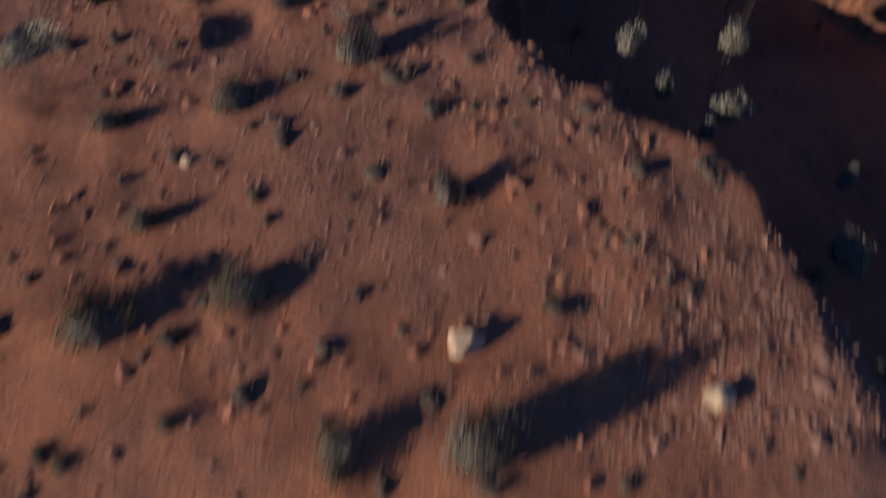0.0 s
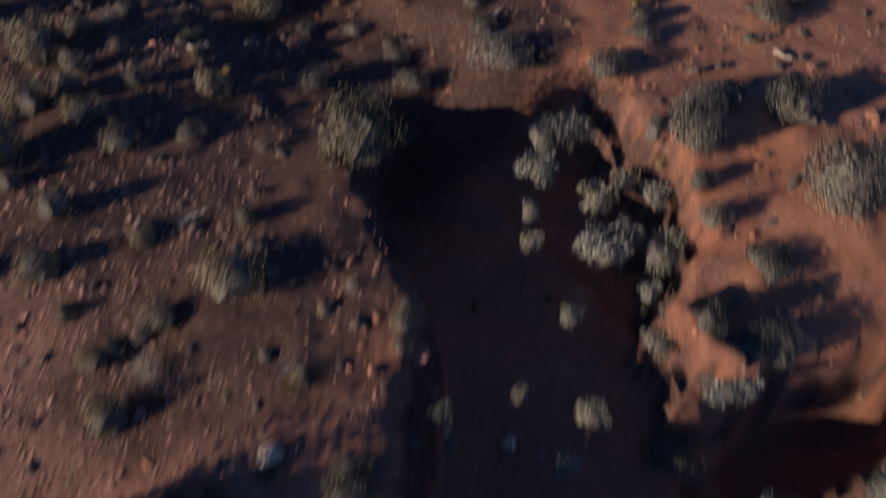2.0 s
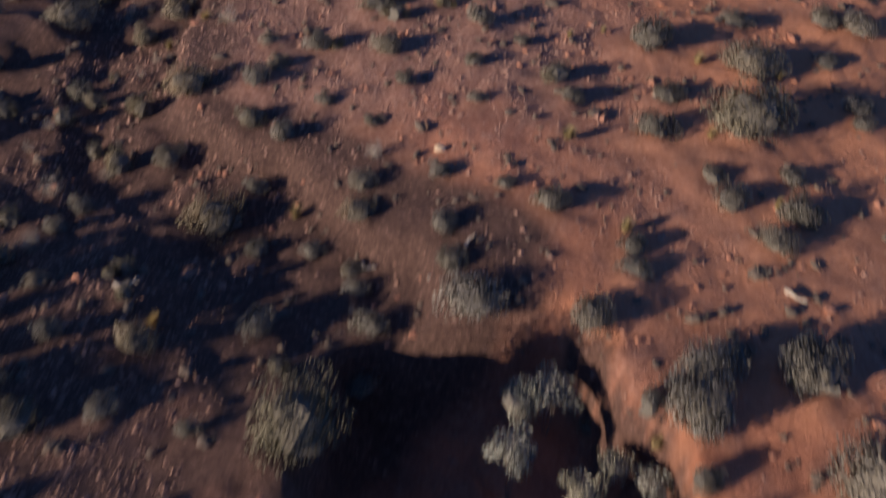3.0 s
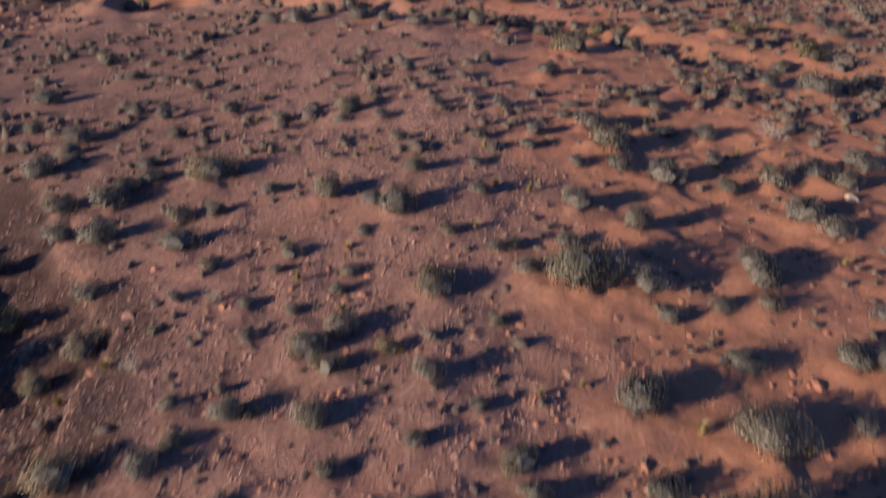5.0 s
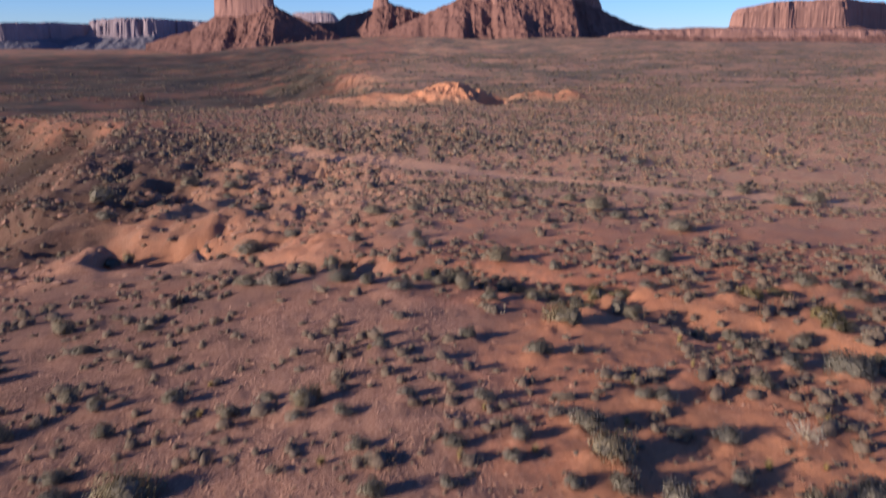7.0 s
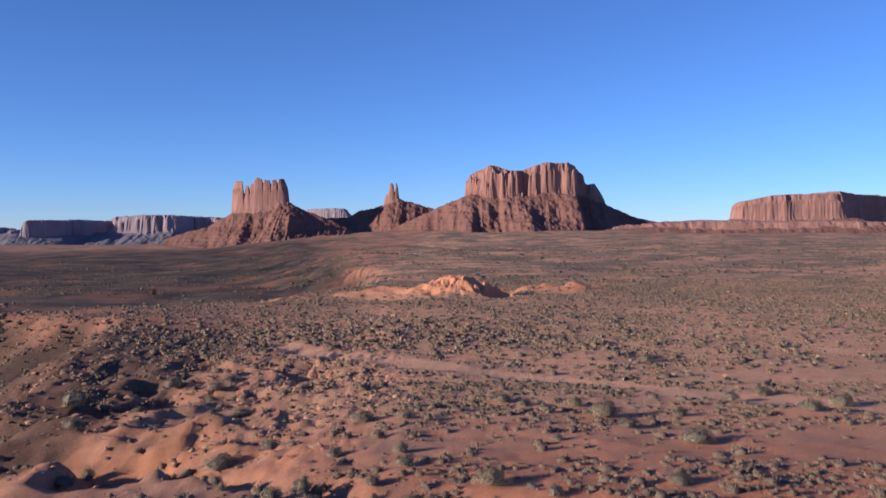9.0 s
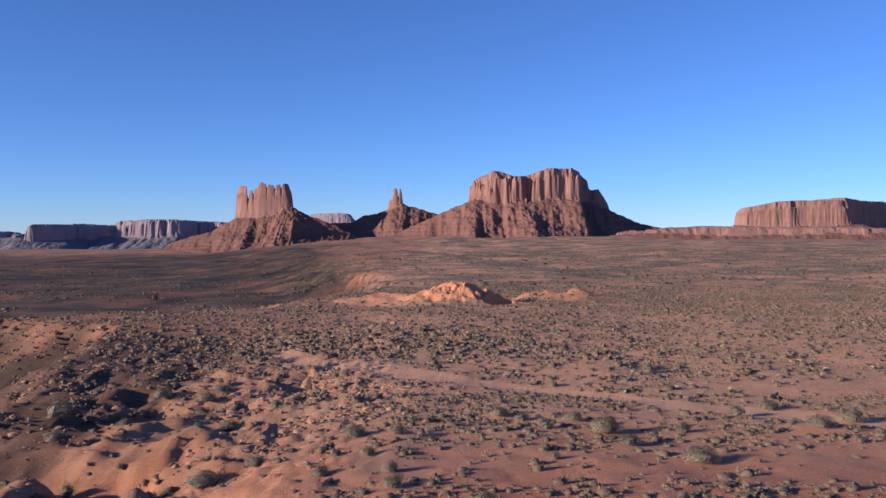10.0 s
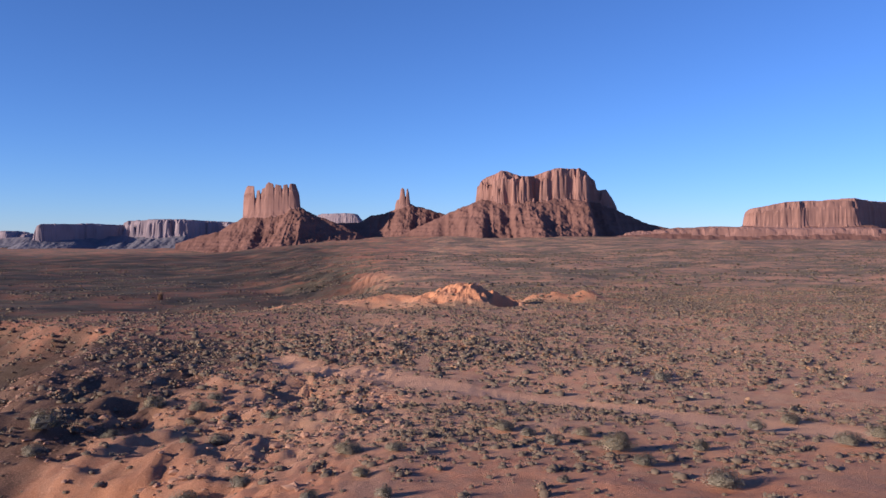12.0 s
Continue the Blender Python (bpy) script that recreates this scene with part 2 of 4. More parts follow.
def land(x, y):
    """Height of the bare ground, and the shares of loose orange sand, of gravel, of trodden track, of dark shale with
    painted shade and of the low plain in it.
    """
    x, y = np.asarray(x, float), np.asarray(y, float)
    z = np.interp(y, LEVEL_Y, LEVEL_Z)
    z = z + 0.1 - 0.125 * np.clip(-3 - x, 0, 24) * (1 - 0.75 * smooth(48, 95, y))
    far = np.hypot(x, y)
    z = z + 0.045 * fbm(x / 1.7, y / 1.7, 1) + 0.042 * fbm(x / 0.5, y / 0.5, 3, 2) * smooth(60, 20, far) + 0.22 * fbm(x / 9, y / 9, 5, 3) * smooth(-200, 40, y)
    z = z + smooth(60, 200, far) * 0.8 * fbm(x / 30, y / 30, 9) + smooth(400, 1500, far) * 5 * fbm(x / 160, y / 160, 12) + smooth(230, 500, far) * smooth(2400, 1500, y) * 1.5 * fbm(x / 55, y / 38, 14, 3)

    # the plain climbs to the feet of the buttes
    z = z + 22 * smooth(1250, 2480, y) * smooth(-680, -150, x) * (1 - 0.45 * smooth(350, 800, x))

    # the rim of the terrace and the plain below it
    d, _ = beside(x, y, RIM)
    d = d + 4 * fbm(x / 12, y / 12, 21) * smooth(10, 60, y)
    reach = 9 + 0.04 * np.clip(y, 0, 300) + 0.2 * np.clip(y - 380, 0, 3000)
    drop = np.interp(y, (0, 60, 100, 200, 300, 600, 1000, 2600, 5000), (3.5, 5, 8, 13, 17, 19, 20, 24, 45))
    slope = smooth(0.5, -1, d / reach)
    gullied = slope * (1 - slope) * 4
    z = z - drop * slope - gullied * (2.6 * np.abs(fbm(x / 9, y / 9, 31, 4)) + 0.6 * np.abs(fbm(x / 2, y / 2, 35, 2))) * smooth(15, 50, y)

    broken = smooth(-9, -16, x) * smooth(40, 52, y) * smooth(120, 80, y)
    z = z - broken * (1.4 * np.abs(fbm(x / 6, y / 6, 36, 5)) - 0.45)
    ledges = smooth(-2, -9, x) * smooth(30, 46, y) * smooth(190, 120, y)
    z = z + ledges * (0.3 * np.abs(fbm(x / 2.2, y / 1.3, 38, 3)) + 0.16 * vnoise(x / 0.7, y / 0.5, 39) - 0.1)

    # shale ravines that bite into the rim, with shade painted into their walls
    bare = 0.0
    for line in RAVINES:
        dr, ur = beside(x, y, line)
        dr = dr + 0.9 * fbm(x / 3, y / 3, 37, 3)
        ravine = np.where(dr > 0, smooth(1.4, 0, dr), smooth(-5.5, -1.2, dr)) * smooth(1.0, 0.75, ur)
        z = z - 2.4 * ravine
        bare = bare + smooth(0.1, 0.5, ravine)

    # the first wash
    wob = 0.45 * fbm(x / 1.9, y / 1.9, 40, 3)
    left = np.interp(y, (-40, -27, -24.5, -23, -22, -20.5, -18, -14, -12, -9), (1.5, -1.6, -3.0, -3.8, -5.0, -5.5, -5.8, -5.7, -6.1, -6.6))
    right = np.interp(y, (-40, -27, -22.5, -18.7, -18.0, -16.9, -16.4, -15.4, -15, -14, -12.6, -11, -9.6), (9, 6.0, 4.4, 3.9, 2.4, 0.9, 0.8, 0.7, -1.5, -1.7, -1.2, -1.1, -1.7))
    deep = np.interp(y, (-16, -14, -9.8), (2.1, 1.9, 1.9)) * smooth(-8.1, -9.2, y)
    bank = smooth(-0.25, 0.6, x - left + wob + 0.15 * fbm(x / 0.6, y / 0.6, 43, 2)) * smooth(0.15, -0.4, x - right + 0.8 * wob + 0.22 * fbm(x / 0.7, y / 0.7, 42, 2))
    z1 = np.maximum(deep * bank, 2.7 * smooth(-1.9, -1.5, x) * smooth(-16.5, -16.15, y + wob - 0.18 * x) * smooth(-14.95, -15.25, y + wob - 0.3 * x) * smooth(5.5, 1.2, x + wob))
    d, u = beside(x, y, WASH)
    d = d + wob
    upper = 1 - 0.25 * smooth(0.6, 0.85, u)
    z2 = upper * np.where(d > 0, smooth(1.25, 0.8, d) * 0.48, 0.33 * smooth(-6.5, -0.9, d) + 0.15 * smooth(-1.8, -0.7, d)) * smooth(0, 0.05, u) * smooth(1.0, 0.85, u)
    z2 = z2 + 0.12 * fbm(x / 1.1, y / 1.1, 46, 3) * smooth(-6, -2, d) * smooth(1.2, 0.4, d) * smooth(1.0, 0.8, u)
    z = z + 0.09 * np.abs(fbm(x / 0.8, y / 0.8, 44, 3)) * smooth(-3.4, -0.8, x - left) * smooth(0.6, 0, x - left) * smooth(-8, -14, y)
    z = z - 0.55 * smooth(-3.5, -1.0, x) * smooth(-11.5, -14.5, y)
    z = z + (0.85 + 0.3 * smooth(-9.0, -4.5, y)) * np.clip((-d - 0.6) / 7, 0, 1) * smooth(-17.5, -12, y) * smooth(10, 4, y) * smooth(-40, -24, x)
    basin = np.exp(-(((x + 6.2) / 3.6) ** 2) - ((y + 7) / 3.4) ** 2)
    z = z - 0.2 * basin
    cut = np.maximum(z1, z2)
    z = z - cut

    # the cross wash
    d3, u3 = beside(x, y, CROSS_WASH)
    d3 = d3 + 1.2 * fbm(x / 4, y / 4, 50, 3)
    deep3 = np.interp(u3, (0, 0.12, 0.3, 0.5, 1), (1.4, 1.2, 1.0, 0.5, 0.4))
    wide3 = np.interp(u3, (0, 0.3, 1), (7.0, 4.0, 2.4))
    cut3 = deep3 * np.where(d3 > 0, smooth(1.6, 0.3, d3), smooth(-wide3, -0.2, d3)) * (np.abs(d3) < 12)
    z = z - cut3

    edge = 0.5 * fbm(x / 2, y / 2, 55, 3)
    west, east, south, north, pit = PIT
    z = z - pit * smooth(west - 0.5, west + 0.3, x + edge) * smooth(east + 0.4, east - 0.4, x + edge) * smooth(south - 0.6, south + 0.6, y + edge) * smooth(north + 0.5, north - 0.4, y + edge)
    # a low mound added on the west lip to throw the pit into shade
    z = z + 0.85 * np.exp(-((x - west + 1.6) / 2.0) ** 2 - ((y - south - 1.4) / 3.8) ** 2)
    z = z + 1.0 * smooth(51, 56, y) * smooth(-14, -20, x) * smooth(-36, -32, x) * smooth(72, 62, y)

    # the sandstone knoll on the plain with its shaded hollow, and a low ridge beside it
    knoll = 5.2 * np.exp(-(((x - 6) / 12) ** 2) - ((y - 222) / 7) ** 2) * smooth(20.5, 16.5, x + 1.2 * vnoise(x / 3, y / 3, 60))
    ridge = 3.6 * np.exp(-(((x - 36) / 17) ** 2) - ((y - 240) / 6) ** 2) * (1 + 0.35 * vnoise(x / 5, y / 5, 61))
    bank = 2.6 * np.exp(-(((x + 14) / 20) ** 2) - ((y - 226) / 6) ** 2) * (1 + 0.5 * vnoise(x / 4, y / 4, 63))
    z = z + bank + knoll * (1 - 0.55 * np.abs(fbm(x / 5, y / 4, 62, 5))) + ridge
    z = z - 4.6 * smooth(1.15, 0.75, np.hypot((x - 15.5) / 4.6, (y - 217) / 5.5) + 0.15 * vnoise(x / 2, y / 2, 64))

    sand = np.clip(0.55 * smooth(-0.1, 0.7, fbm(x / 6, y / 6, 70)) + smooth(-4, 6, x) * smooth(40, 5, y) * 0.75
                   + smooth(0.3, -1.5, d3) * smooth(-6, -2.5, d3) * (0.1 + 0.5 * smooth(-14, -19, x) + 0.7 * smooth(6, 10, x)) + smooth(0.7, 3, knoll + ridge + bank)
                   + (0.1 * smooth(-12, -19, y) + 0.45 * smooth(-19, -24, y)) * smooth(-3, -6, x) + 0.45 * smooth(49, 53, y) * smooth(64, 56, y) * smooth(-15, -19, x) * smooth(-36, -32, x) - 0.35 * smooth(42, 60, y) * smooth(180, 120, y), 0, 1)
    gravel = np.clip(smooth(2.5, -3, x) * smooth(-9, 2, y) * smooth(60, 38, y) + smooth(-7, -9, x) * smooth(-18, -14, y) * smooth(5, 0, y)
                     + 0.55 * smooth(-6.2, -8.0, x) * smooth(-13, -16, y) * smooth(-26, -22, y) + 0.75 * smooth(-3.0, -0.6, x - left) * smooth(0.2, -0.4, x - left) * smooth(-14, -18, y) + 0.4 * fbm(x / 4, y / 4, 75, 2) - 0.6 * smooth(0.3, -3.5, d3) * (np.abs(d3) < 8), 0, 1)
    # painted shade joins the shale in the basin, wash banks and rim gullies
    shale_shade = np.clip(1.1 * smooth(-5.0, -6.4, x + wob) * smooth(-18, -14, y + 4 * wob) * smooth(2.7, 1.7, d) * smooth(9, 2, y) * smooth(-24, -13, x + 3 * wob) + 1.3 * smooth(0.25, 0.6, basin + 0.2 * wob) + 0.35 * fbm(x / 1.5, y / 1.5, 77, 3), 0, 1)
    shale_shade = np.maximum(shale_shade * (far < 60), smooth(0.03, 0.3, z1 + z2) * smooth(0.99, 0.88, z1 / np.maximum(deep, 0.3)) * 0.95)
    shale_shade = np.clip(shale_shade + 0.4 * slope * smooth(15, 40, y) * smooth(200, 150, y) + 0.35 * smooth(-8, -16, x) * smooth(42, 55, y) * smooth(150, 110, y) + 0.5 * gullied * smooth(20, 50, y) * smooth(-0.2, 0.5, fbm(x / 6, y / 6, 78, 3)), 0, 1)
    shale_shade = np.clip(shale_shade + 0.55 * smooth(-18, -34, x) * smooth(45, 70, y) * smooth(240, 190, y) * (0.6 + 0.7 * fbm(x / 5, y / 5, 79, 3)), 0, 1)
    shale_shade = np.clip(shale_shade + 0.32 * smooth(-5, -14, x) * smooth(4, 12, y) * smooth(44, 38, y), 0, 1)
    shale_shade = np.clip(shale_shade + 0.9 * bare + 0.65 * smooth(-25, -31, x + 4 * wob) * smooth(36, 46, y) * smooth(150, 120, y), 0, 1)
    d4, _ = beside(x, y, TRACK)
    track = smooth(2.9, 1.9, np.abs(d4 + 0.7 * fbm(x / 7, y / 7, 80, 2))) * smooth(-27, -20, x)
    rut = smooth(0.55, 0.2, np.abs(np.abs(d4) - 0.85)) * track
    z = z - 0.12 * track - 0.06 * rut
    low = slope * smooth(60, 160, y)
    return z, sand, gravel, track, shale_shade, low


# ---- ground ----
def spread(dense_from, dense_to, step, low, high, grow):
    """Coordinates that lie close together in the stretch flown over and ever wider beyond it."""
    mid = np.arange(dense_from, dense_to, step)
    out = [mid[-1]]
    while out[-1] < high:
        out.append(out[-1] + max(step, step + (out[-1] - mid[-1]) * grow))
    back = [mid[0]]
    while back[-1] > low:
        back.append(back[-1] - max(step, step + (mid[0] - back[-1]) * grow))
    return np.concatenate([back[:0:-1], mid, out[1:]])


def hummocks(x, y, z, sand):
    """The little heaps of blown sand that the shrubs stand on."""
    for sx, sy, r in SHRUBS:
        if sy > 30:
            continue
        r = min(r, 0.9)
        i0, i1 = np.searchsorted(GROUND_X, (sx - 2.2, sx + 2.2))
        j0, j1 = np.searchsorted(GROUND_Y, (sy - 2.2, sy + 2.2))
        part_x, part_y = x[j0:j1, i0:i1], y[j0:j1, i0:i1]
        d2 = ((part_x - sx + 0.4 * r) / (1.15 * r)) ** 2 + ((part_y - sy + 0.5 * r) / (1.0 * r)) ** 2
        heap = np.exp(-d2) * (0.75 + 0.5 * vnoise(part_x * 2.5, part_y * 2.5, 90))
        z[j0:j1, i0:i1] += 0.36 * r * heap
        sand[j0:j1, i0:i1] = np.clip(sand[j0:j1, i0:i1] + 0.9 * heap, 0, 1)


def ground():
    x, y = np.meshgrid(GROUND_X, GROUND_Y)
    z, sand, gravel, track, shale_shade, low = land(x, y)
    hummocks(x, y, z, sand)
    rows, cols = x.shape
    verts = np.stack([x, y, z], -1).reshape(-1, 3)
    n = np.arange(rows * cols).reshape(rows, cols)
    faces = np.stack([n[:-1, :-1], n[:-1, 1:], n[1:, 1:], n[1:, :-1]], -1).reshape(-1, 4)
    me = bpy.data.meshes.new("ground")
    me.vertices.add(len(verts))
    me.vertices.foreach_set("co", verts.ravel())
    me.loops.add(faces.size)
    me.loops.foreach_set("vertex_index", faces.ravel().astype(np.int32))
    me.polygons.add(len(faces))
    me.polygons.foreach_set("loop_start", np.arange(0, faces.size, 4, dtype=np.int32))
    me.polygons.foreach_set("use_smooth", np.ones(len(faces), dtype=bool))
    me.update(calc_edges=True)
    brush = smooth(90, 320, np.hypot(x, y)) * (1 - np.clip(sand, 0, 1) * smooth(600, 300, y)) * smooth(4500, 3800, y)
    # brush of the low plain together with its painted shade
    thicket_shade = np.clip(2.8 * low, 0, 1.0) * smooth(2600, 1500, y) * (0.75 + 0.3 * fbm(x / 25, y / 25, 120, 3))
    for name, values in (("sand", sand), ("gravel", gravel), ("track", track), ("shale_shade", shale_shade), ("brush", brush), ("thicket_shade", thicket_shade), ("dry", smooth(26, 70, y) * smooth(-70, -15, x) * (1 - 0.9 * np.clip(sand, 0, 1)) * (1 - 0.8 * shale_shade))):
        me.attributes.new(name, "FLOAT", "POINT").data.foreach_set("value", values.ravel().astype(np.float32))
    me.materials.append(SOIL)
    return tagged(new("ground", me), "red desert soil with gravel, washes and a sandy track", "ground", kind="structure")


# Shrubs met along the flight, kind by kind from south to north: place and radius.
GREY_SOUTH = ((-6.88, -26.89, 0.37), (-7.07, -23.48, 0.21), (-3.87, -23.23, 0.11), (-8.25, -20.72, 0.32), (-8.44, -18.32, 0.39), (-6.03, -17.71, 0.44), (0.65, -16.52, 0.3), (-1.28, -15.05, 0.47), (-0.85, -14.63, 0.35), (-0.4, -14.53, 0.39), (-2.08, -14.32, 0.29), (-0.2, -13.13, 0.41), (-1.59, -12.58, 0.44), (-2.5, -12.5, 0.5), (-2.06, -12.14, 0.3), (1.33, -11.93, 0.66), (-0.94, -11.59, 0.24), (-2.48, -11.43, 0.37), (-1.45, -11.18, 0.35), (-3.39, -10.76, 0.43), (-8.05, -10.63, 0.25), (-0.72, -10.53, 0.56), (-9.42, -10.21, 0.26), (-3.25, -9.92, 0.39), (1.17, -9.89, 0.55), (-0.45, -9.75, 0.51), (-2.68, -9.61, 0.49), (0.12, -9.38, 0.27), (-5.81, -8.83, 0.34), (-2.02, -8.68, 0.38), (-7.46, -8.32, 0.34), (-3.85, -8.22, 0.56),)
GREY_WASHSIDE = ((-5.55, -8.19, 0.32), (-1.05, -7.61, 0.32), (-11.3, -7.33, 0.22), (-4.21, -7.3, 0.27), (-5.85, -7.2, 0.26), (-1.01, -7.02, 0.28), (1.6, -6.89, 0.35), (-5.98, -6.69, 0.24), (-4.33, -6.32, 0.28), (2.34, -6.19, 0.42), (-6.76, -6.14, 0.25), (-7.77, -6.03, 0.26), (-2.38, -5.9, 0.34), (1.09, -5.79, 0.41), (-11.64, -5.49, 0.24), (-3.14, -5.34, 0.2), (0.93, -5.05, 0.27), (2.58, -5.05, 0.28), (-5.83, -4.93, 0.26), (-4.31, -4.79, 0.25), (-8.09, -4.15, 0.28), (0.1, -3.64, 0.44), (-7.53, -3.19, 0.28), (4.73, -3.18, 0.25), (-10.05, -3.06, 0.36), (-5.73, -2.96, 0.22), (4.84, -2.49, 0.39), (-3.5, -2.48, 0.23), (-1.45, -2.38, 0.29), (0.67, -2.26, 0.36), (-6.7, -2.09, 0.23), (-4.98, -1.59, 0.24),)
GREY_MIDDLE = ((-8.33, -1.2, 0.34), (-3.43, -1.04, 0.24), (2.92, -0.98, 0.66), (-7.93, -0.66, 0.31), (4.88, -0.64, 0.35), (-5.38, -0.22, 0.38), (-2.25, -0.04, 0.22), (0.79, -0.01, 0.53), (-7.03, 0.11, 0.32), (-8.23, 0.53, 0.27), (-3.22, 0.81, 0.33), (6.29, 0.93, 0.45), (3.22, 1.28, 0.43), (5.56, 1.41, 0.46), (-7.1, 2.58, 0.24), (-5.06, 2.59, 0.43), (-1.67, 2.75, 0.23), (2.14, 2.83, 0.3), (7.15, 2.84, 0.41), (-13.77, 2.87, 0.65), (3.45, 3.27, 0.32), (-11.03, 3.28, 0.47), (-6.24, 3.54, 0.22), (-7.39, 3.91, 0.25), (1.83, 4.03, 0.47), (4.69, 4.34, 0.47), (-5.26, 4.37, 0.22), (-0.85, 4.55, 0.39), (4.74, 4.99, 0.42), (-5.09, 5.17, 0.23), (-11.46, 5.22, 0.36), (-6.94, 5.4, 0.2),)
GREY_SLOPE = ((-1.45, 5.71, 0.27), (-8.58, 5.75, 0.31), (-1.03, 5.88, 0.27), (0.31, 5.96, 0.34), (-6.66, 6.09, 0.28), (7.73, 6.96, 0.55), (2.29, 6.96, 0.43), (-4.84, 6.99, 0.28), (-15.12, 7.49, 0.48), (7.16, 7.63, 0.56), (-3.89, 7.91, 0.51), (0.92, 8.01, 0.44), (-12.15, 8.07, 0.49), (-13.27, 8.3, 0.5), (-4.65, 8.51, 0.37), (-1.66, 8.83, 0.3), (-10.16, 8.9, 0.4), (-9.14, 9.09, 0.32), (-5.93, 9.34, 0.47), (5.59, 9.44, 0.33), (9.12, 9.58, 0.53), (7.18, 9.87, 0.52), (-7.76, 9.98, 0.37), (3.84, 10.02, 0.5), (-14.1, 10.25, 0.54), (-12.66, 10.3, 0.53), (8.56, 10.47, 0.54), (-3.49, 10.57, 0.32), (2.71, 10.75, 0.42), (1.43, 10.94, 0.33), (-1.69, 11.02, 0.29), (10.17, 11.05, 0.56),)
GREY_TERRACE = ((-12.46, 11.12, 0.45), (5.73, 11.33, 0.35), (-11.85, 11.81, 0.41), (0.08, 12.08, 0.3), (-1.42, 12.81, 0.31), (-12.23, 12.97, 0.38), (-4.06, 13.04, 0.31), (0.37, 13.18, 0.31), (-16.04, 13.48, 0.61), (6.23, 13.69, 0.48), (4.87, 13.76, 0.38), (2.34, 14.14, 0.56), (-15.15, 14.4, 0.41), (-4.71, 15.36, 0.38), (-6.07, 15.51, 0.34), (-0.47, 15.81, 0.34), (-12.01, 15.94, 0.36), (4.49, 16.12, 0.36), (5.09, 16.12, 0.46), (-2.79, 16.32, 0.3), (-15.75, 16.45, 0.66), (-8.38, 16.6, 0.41), (8.6, 17.03, 0.43), (-7.28, 17.43, 0.36), (-12.99, 17.96, 0.39), (-10.49, 18.01, 0.43), (-18.26, 18.36, 0.48), (11.96, 18.4, 0.92), (10.24, 18.98, 0.51), (-14.47, 19.24, 0.47), (1.64, 19.95, 0.56), (-3.83, 21.38, 0.46),)
GREY_NORTH = ((-0.62, 22.28, 0.47), (12.17, 22.31, 0.69), (-12.91, 22.37, 0.44), (-19.5, 22.73, 0.8), (9.79, 23.15, 0.57), (-16.46, 25.26, 0.75), (16.97, 27.52, 0.96), (11.17, 27.59, 0.64), (-14.6, 27.61, 0.52), (7.98, 29.29, 0.65), (-19.04, 29.37, 0.85), (-3.38, 29.52, 0.89), (3.23, 29.55, 0.78), (17.03, 29.57, 0.86), (-0.33, 29.76, 0.64), (4.56, 29.92, 0.65), (15.67, 30, 0.99), (-1.6, 30.39, 0.65), (2.08, 30.85, 0.66), (-5.02, 31.13, 0.67), (-6.49, 32.41, 0.97), (-9.85, 32.89, 1.13), (4.23, 32.98, 0.56), (-11.43, 33.75, 0.88), (10.2, 34.49, 0.9), (-8.51, 34.89, 0.74), (1.62, 35.1, 1.17), (-3.95, 36.12, 0.6), (-2.5, 39.11, 0.8), (-2.91, 43.01, 0.6), (-6.78, 43.91, 0.71), (14.28, 45.02, 1.31),)
GREY_PLAIN = ((6.2, 45.5, 0.46), (-4.5, 47.7, 0.8), (-14.62, 49.04, 1.59), (11.3, 49.6, 0.85), (-11.6, 50.1, 1.04), (-3.1, 53.7, 0.9), (10.65, 53.8, 1.49), (15.8, 53.9, 0.75), (25, 54.2, 1.2), (-6.13, 54.91, 1.17), (6.9, 55.6, 0.75), (9.3, 58.3, 0.98), (29.6, 59, 1.33), (5.6, 59.2, 0.79), (-28.4, 59.6, 1.12), (-18.2, 60.6, 0.85), (21.8, 60.8, 0.86), (4.17, 60.99, 1.05), (-16.31, 62.01, 1.09), (25.63, 64.41, 1.18), (-29.8, 68.6, 1.01), (-26.94, 69.21, 1.1), (-25.5, 71.7, 1.54), (-14.8, 72.4, 0.99), (-22.1, 74.4, 1.05), (-22.16, 76.56, 1.18), (-27.37, 79.83, 1.55), (-22.3, 82.3, 1.15), (22.59, 89.74, 1.19),)
BIG_PLACES = ((-9.66, -17.78, 0.95), (-6.49, -10.72, 0.63), (2.08, -3.41, 0.87), (0.36, 4.33, 0.85), (-9.78, 11.5, 0.79),)
OLIVE_PLACES = ((-8.25, -26.8, 0.31), (-11.06, -26.69, 0.13), (-11.33, -26.57, 0.13), (-10.04, -26.34, 0.12), (-12.26, -25.41, 0.32), (-10.18, -25.3, 0.17), (-5.91, -25.17, 0.16), (-11.04, -25.06, 0.45), (-9.43, -24.71, 0.37), (-10.81, -23.49, 0.22), (-9.47, -23.18, 0.13), (-7.19, -21.87, 0.15), (-11.63, -21.72, 0.25), (-9.95, -21.45, 0.36), (-12.71, -21.02, 0.5), (-9.39, -19.42, 0.23), (-13.46, -19.38, 0.3), (-10.82, -18.88, 0.33), (-11.94, -18.03, 0.27), (-8.29, -2.59, 0.35), (-1.69, -1.58, 0.36), (-5.23, 1.22, 0.33), (-5.72, 1.9, 0.48), (-9.81, 7.22, 0.6), (-5.96, 16.5, 0.6), (3.44, 24.13, 1.13), (0.56, 27.85, 0.73), (-22.99, 45.92, 0.99), (-32.85, 69.92, 1.99),)
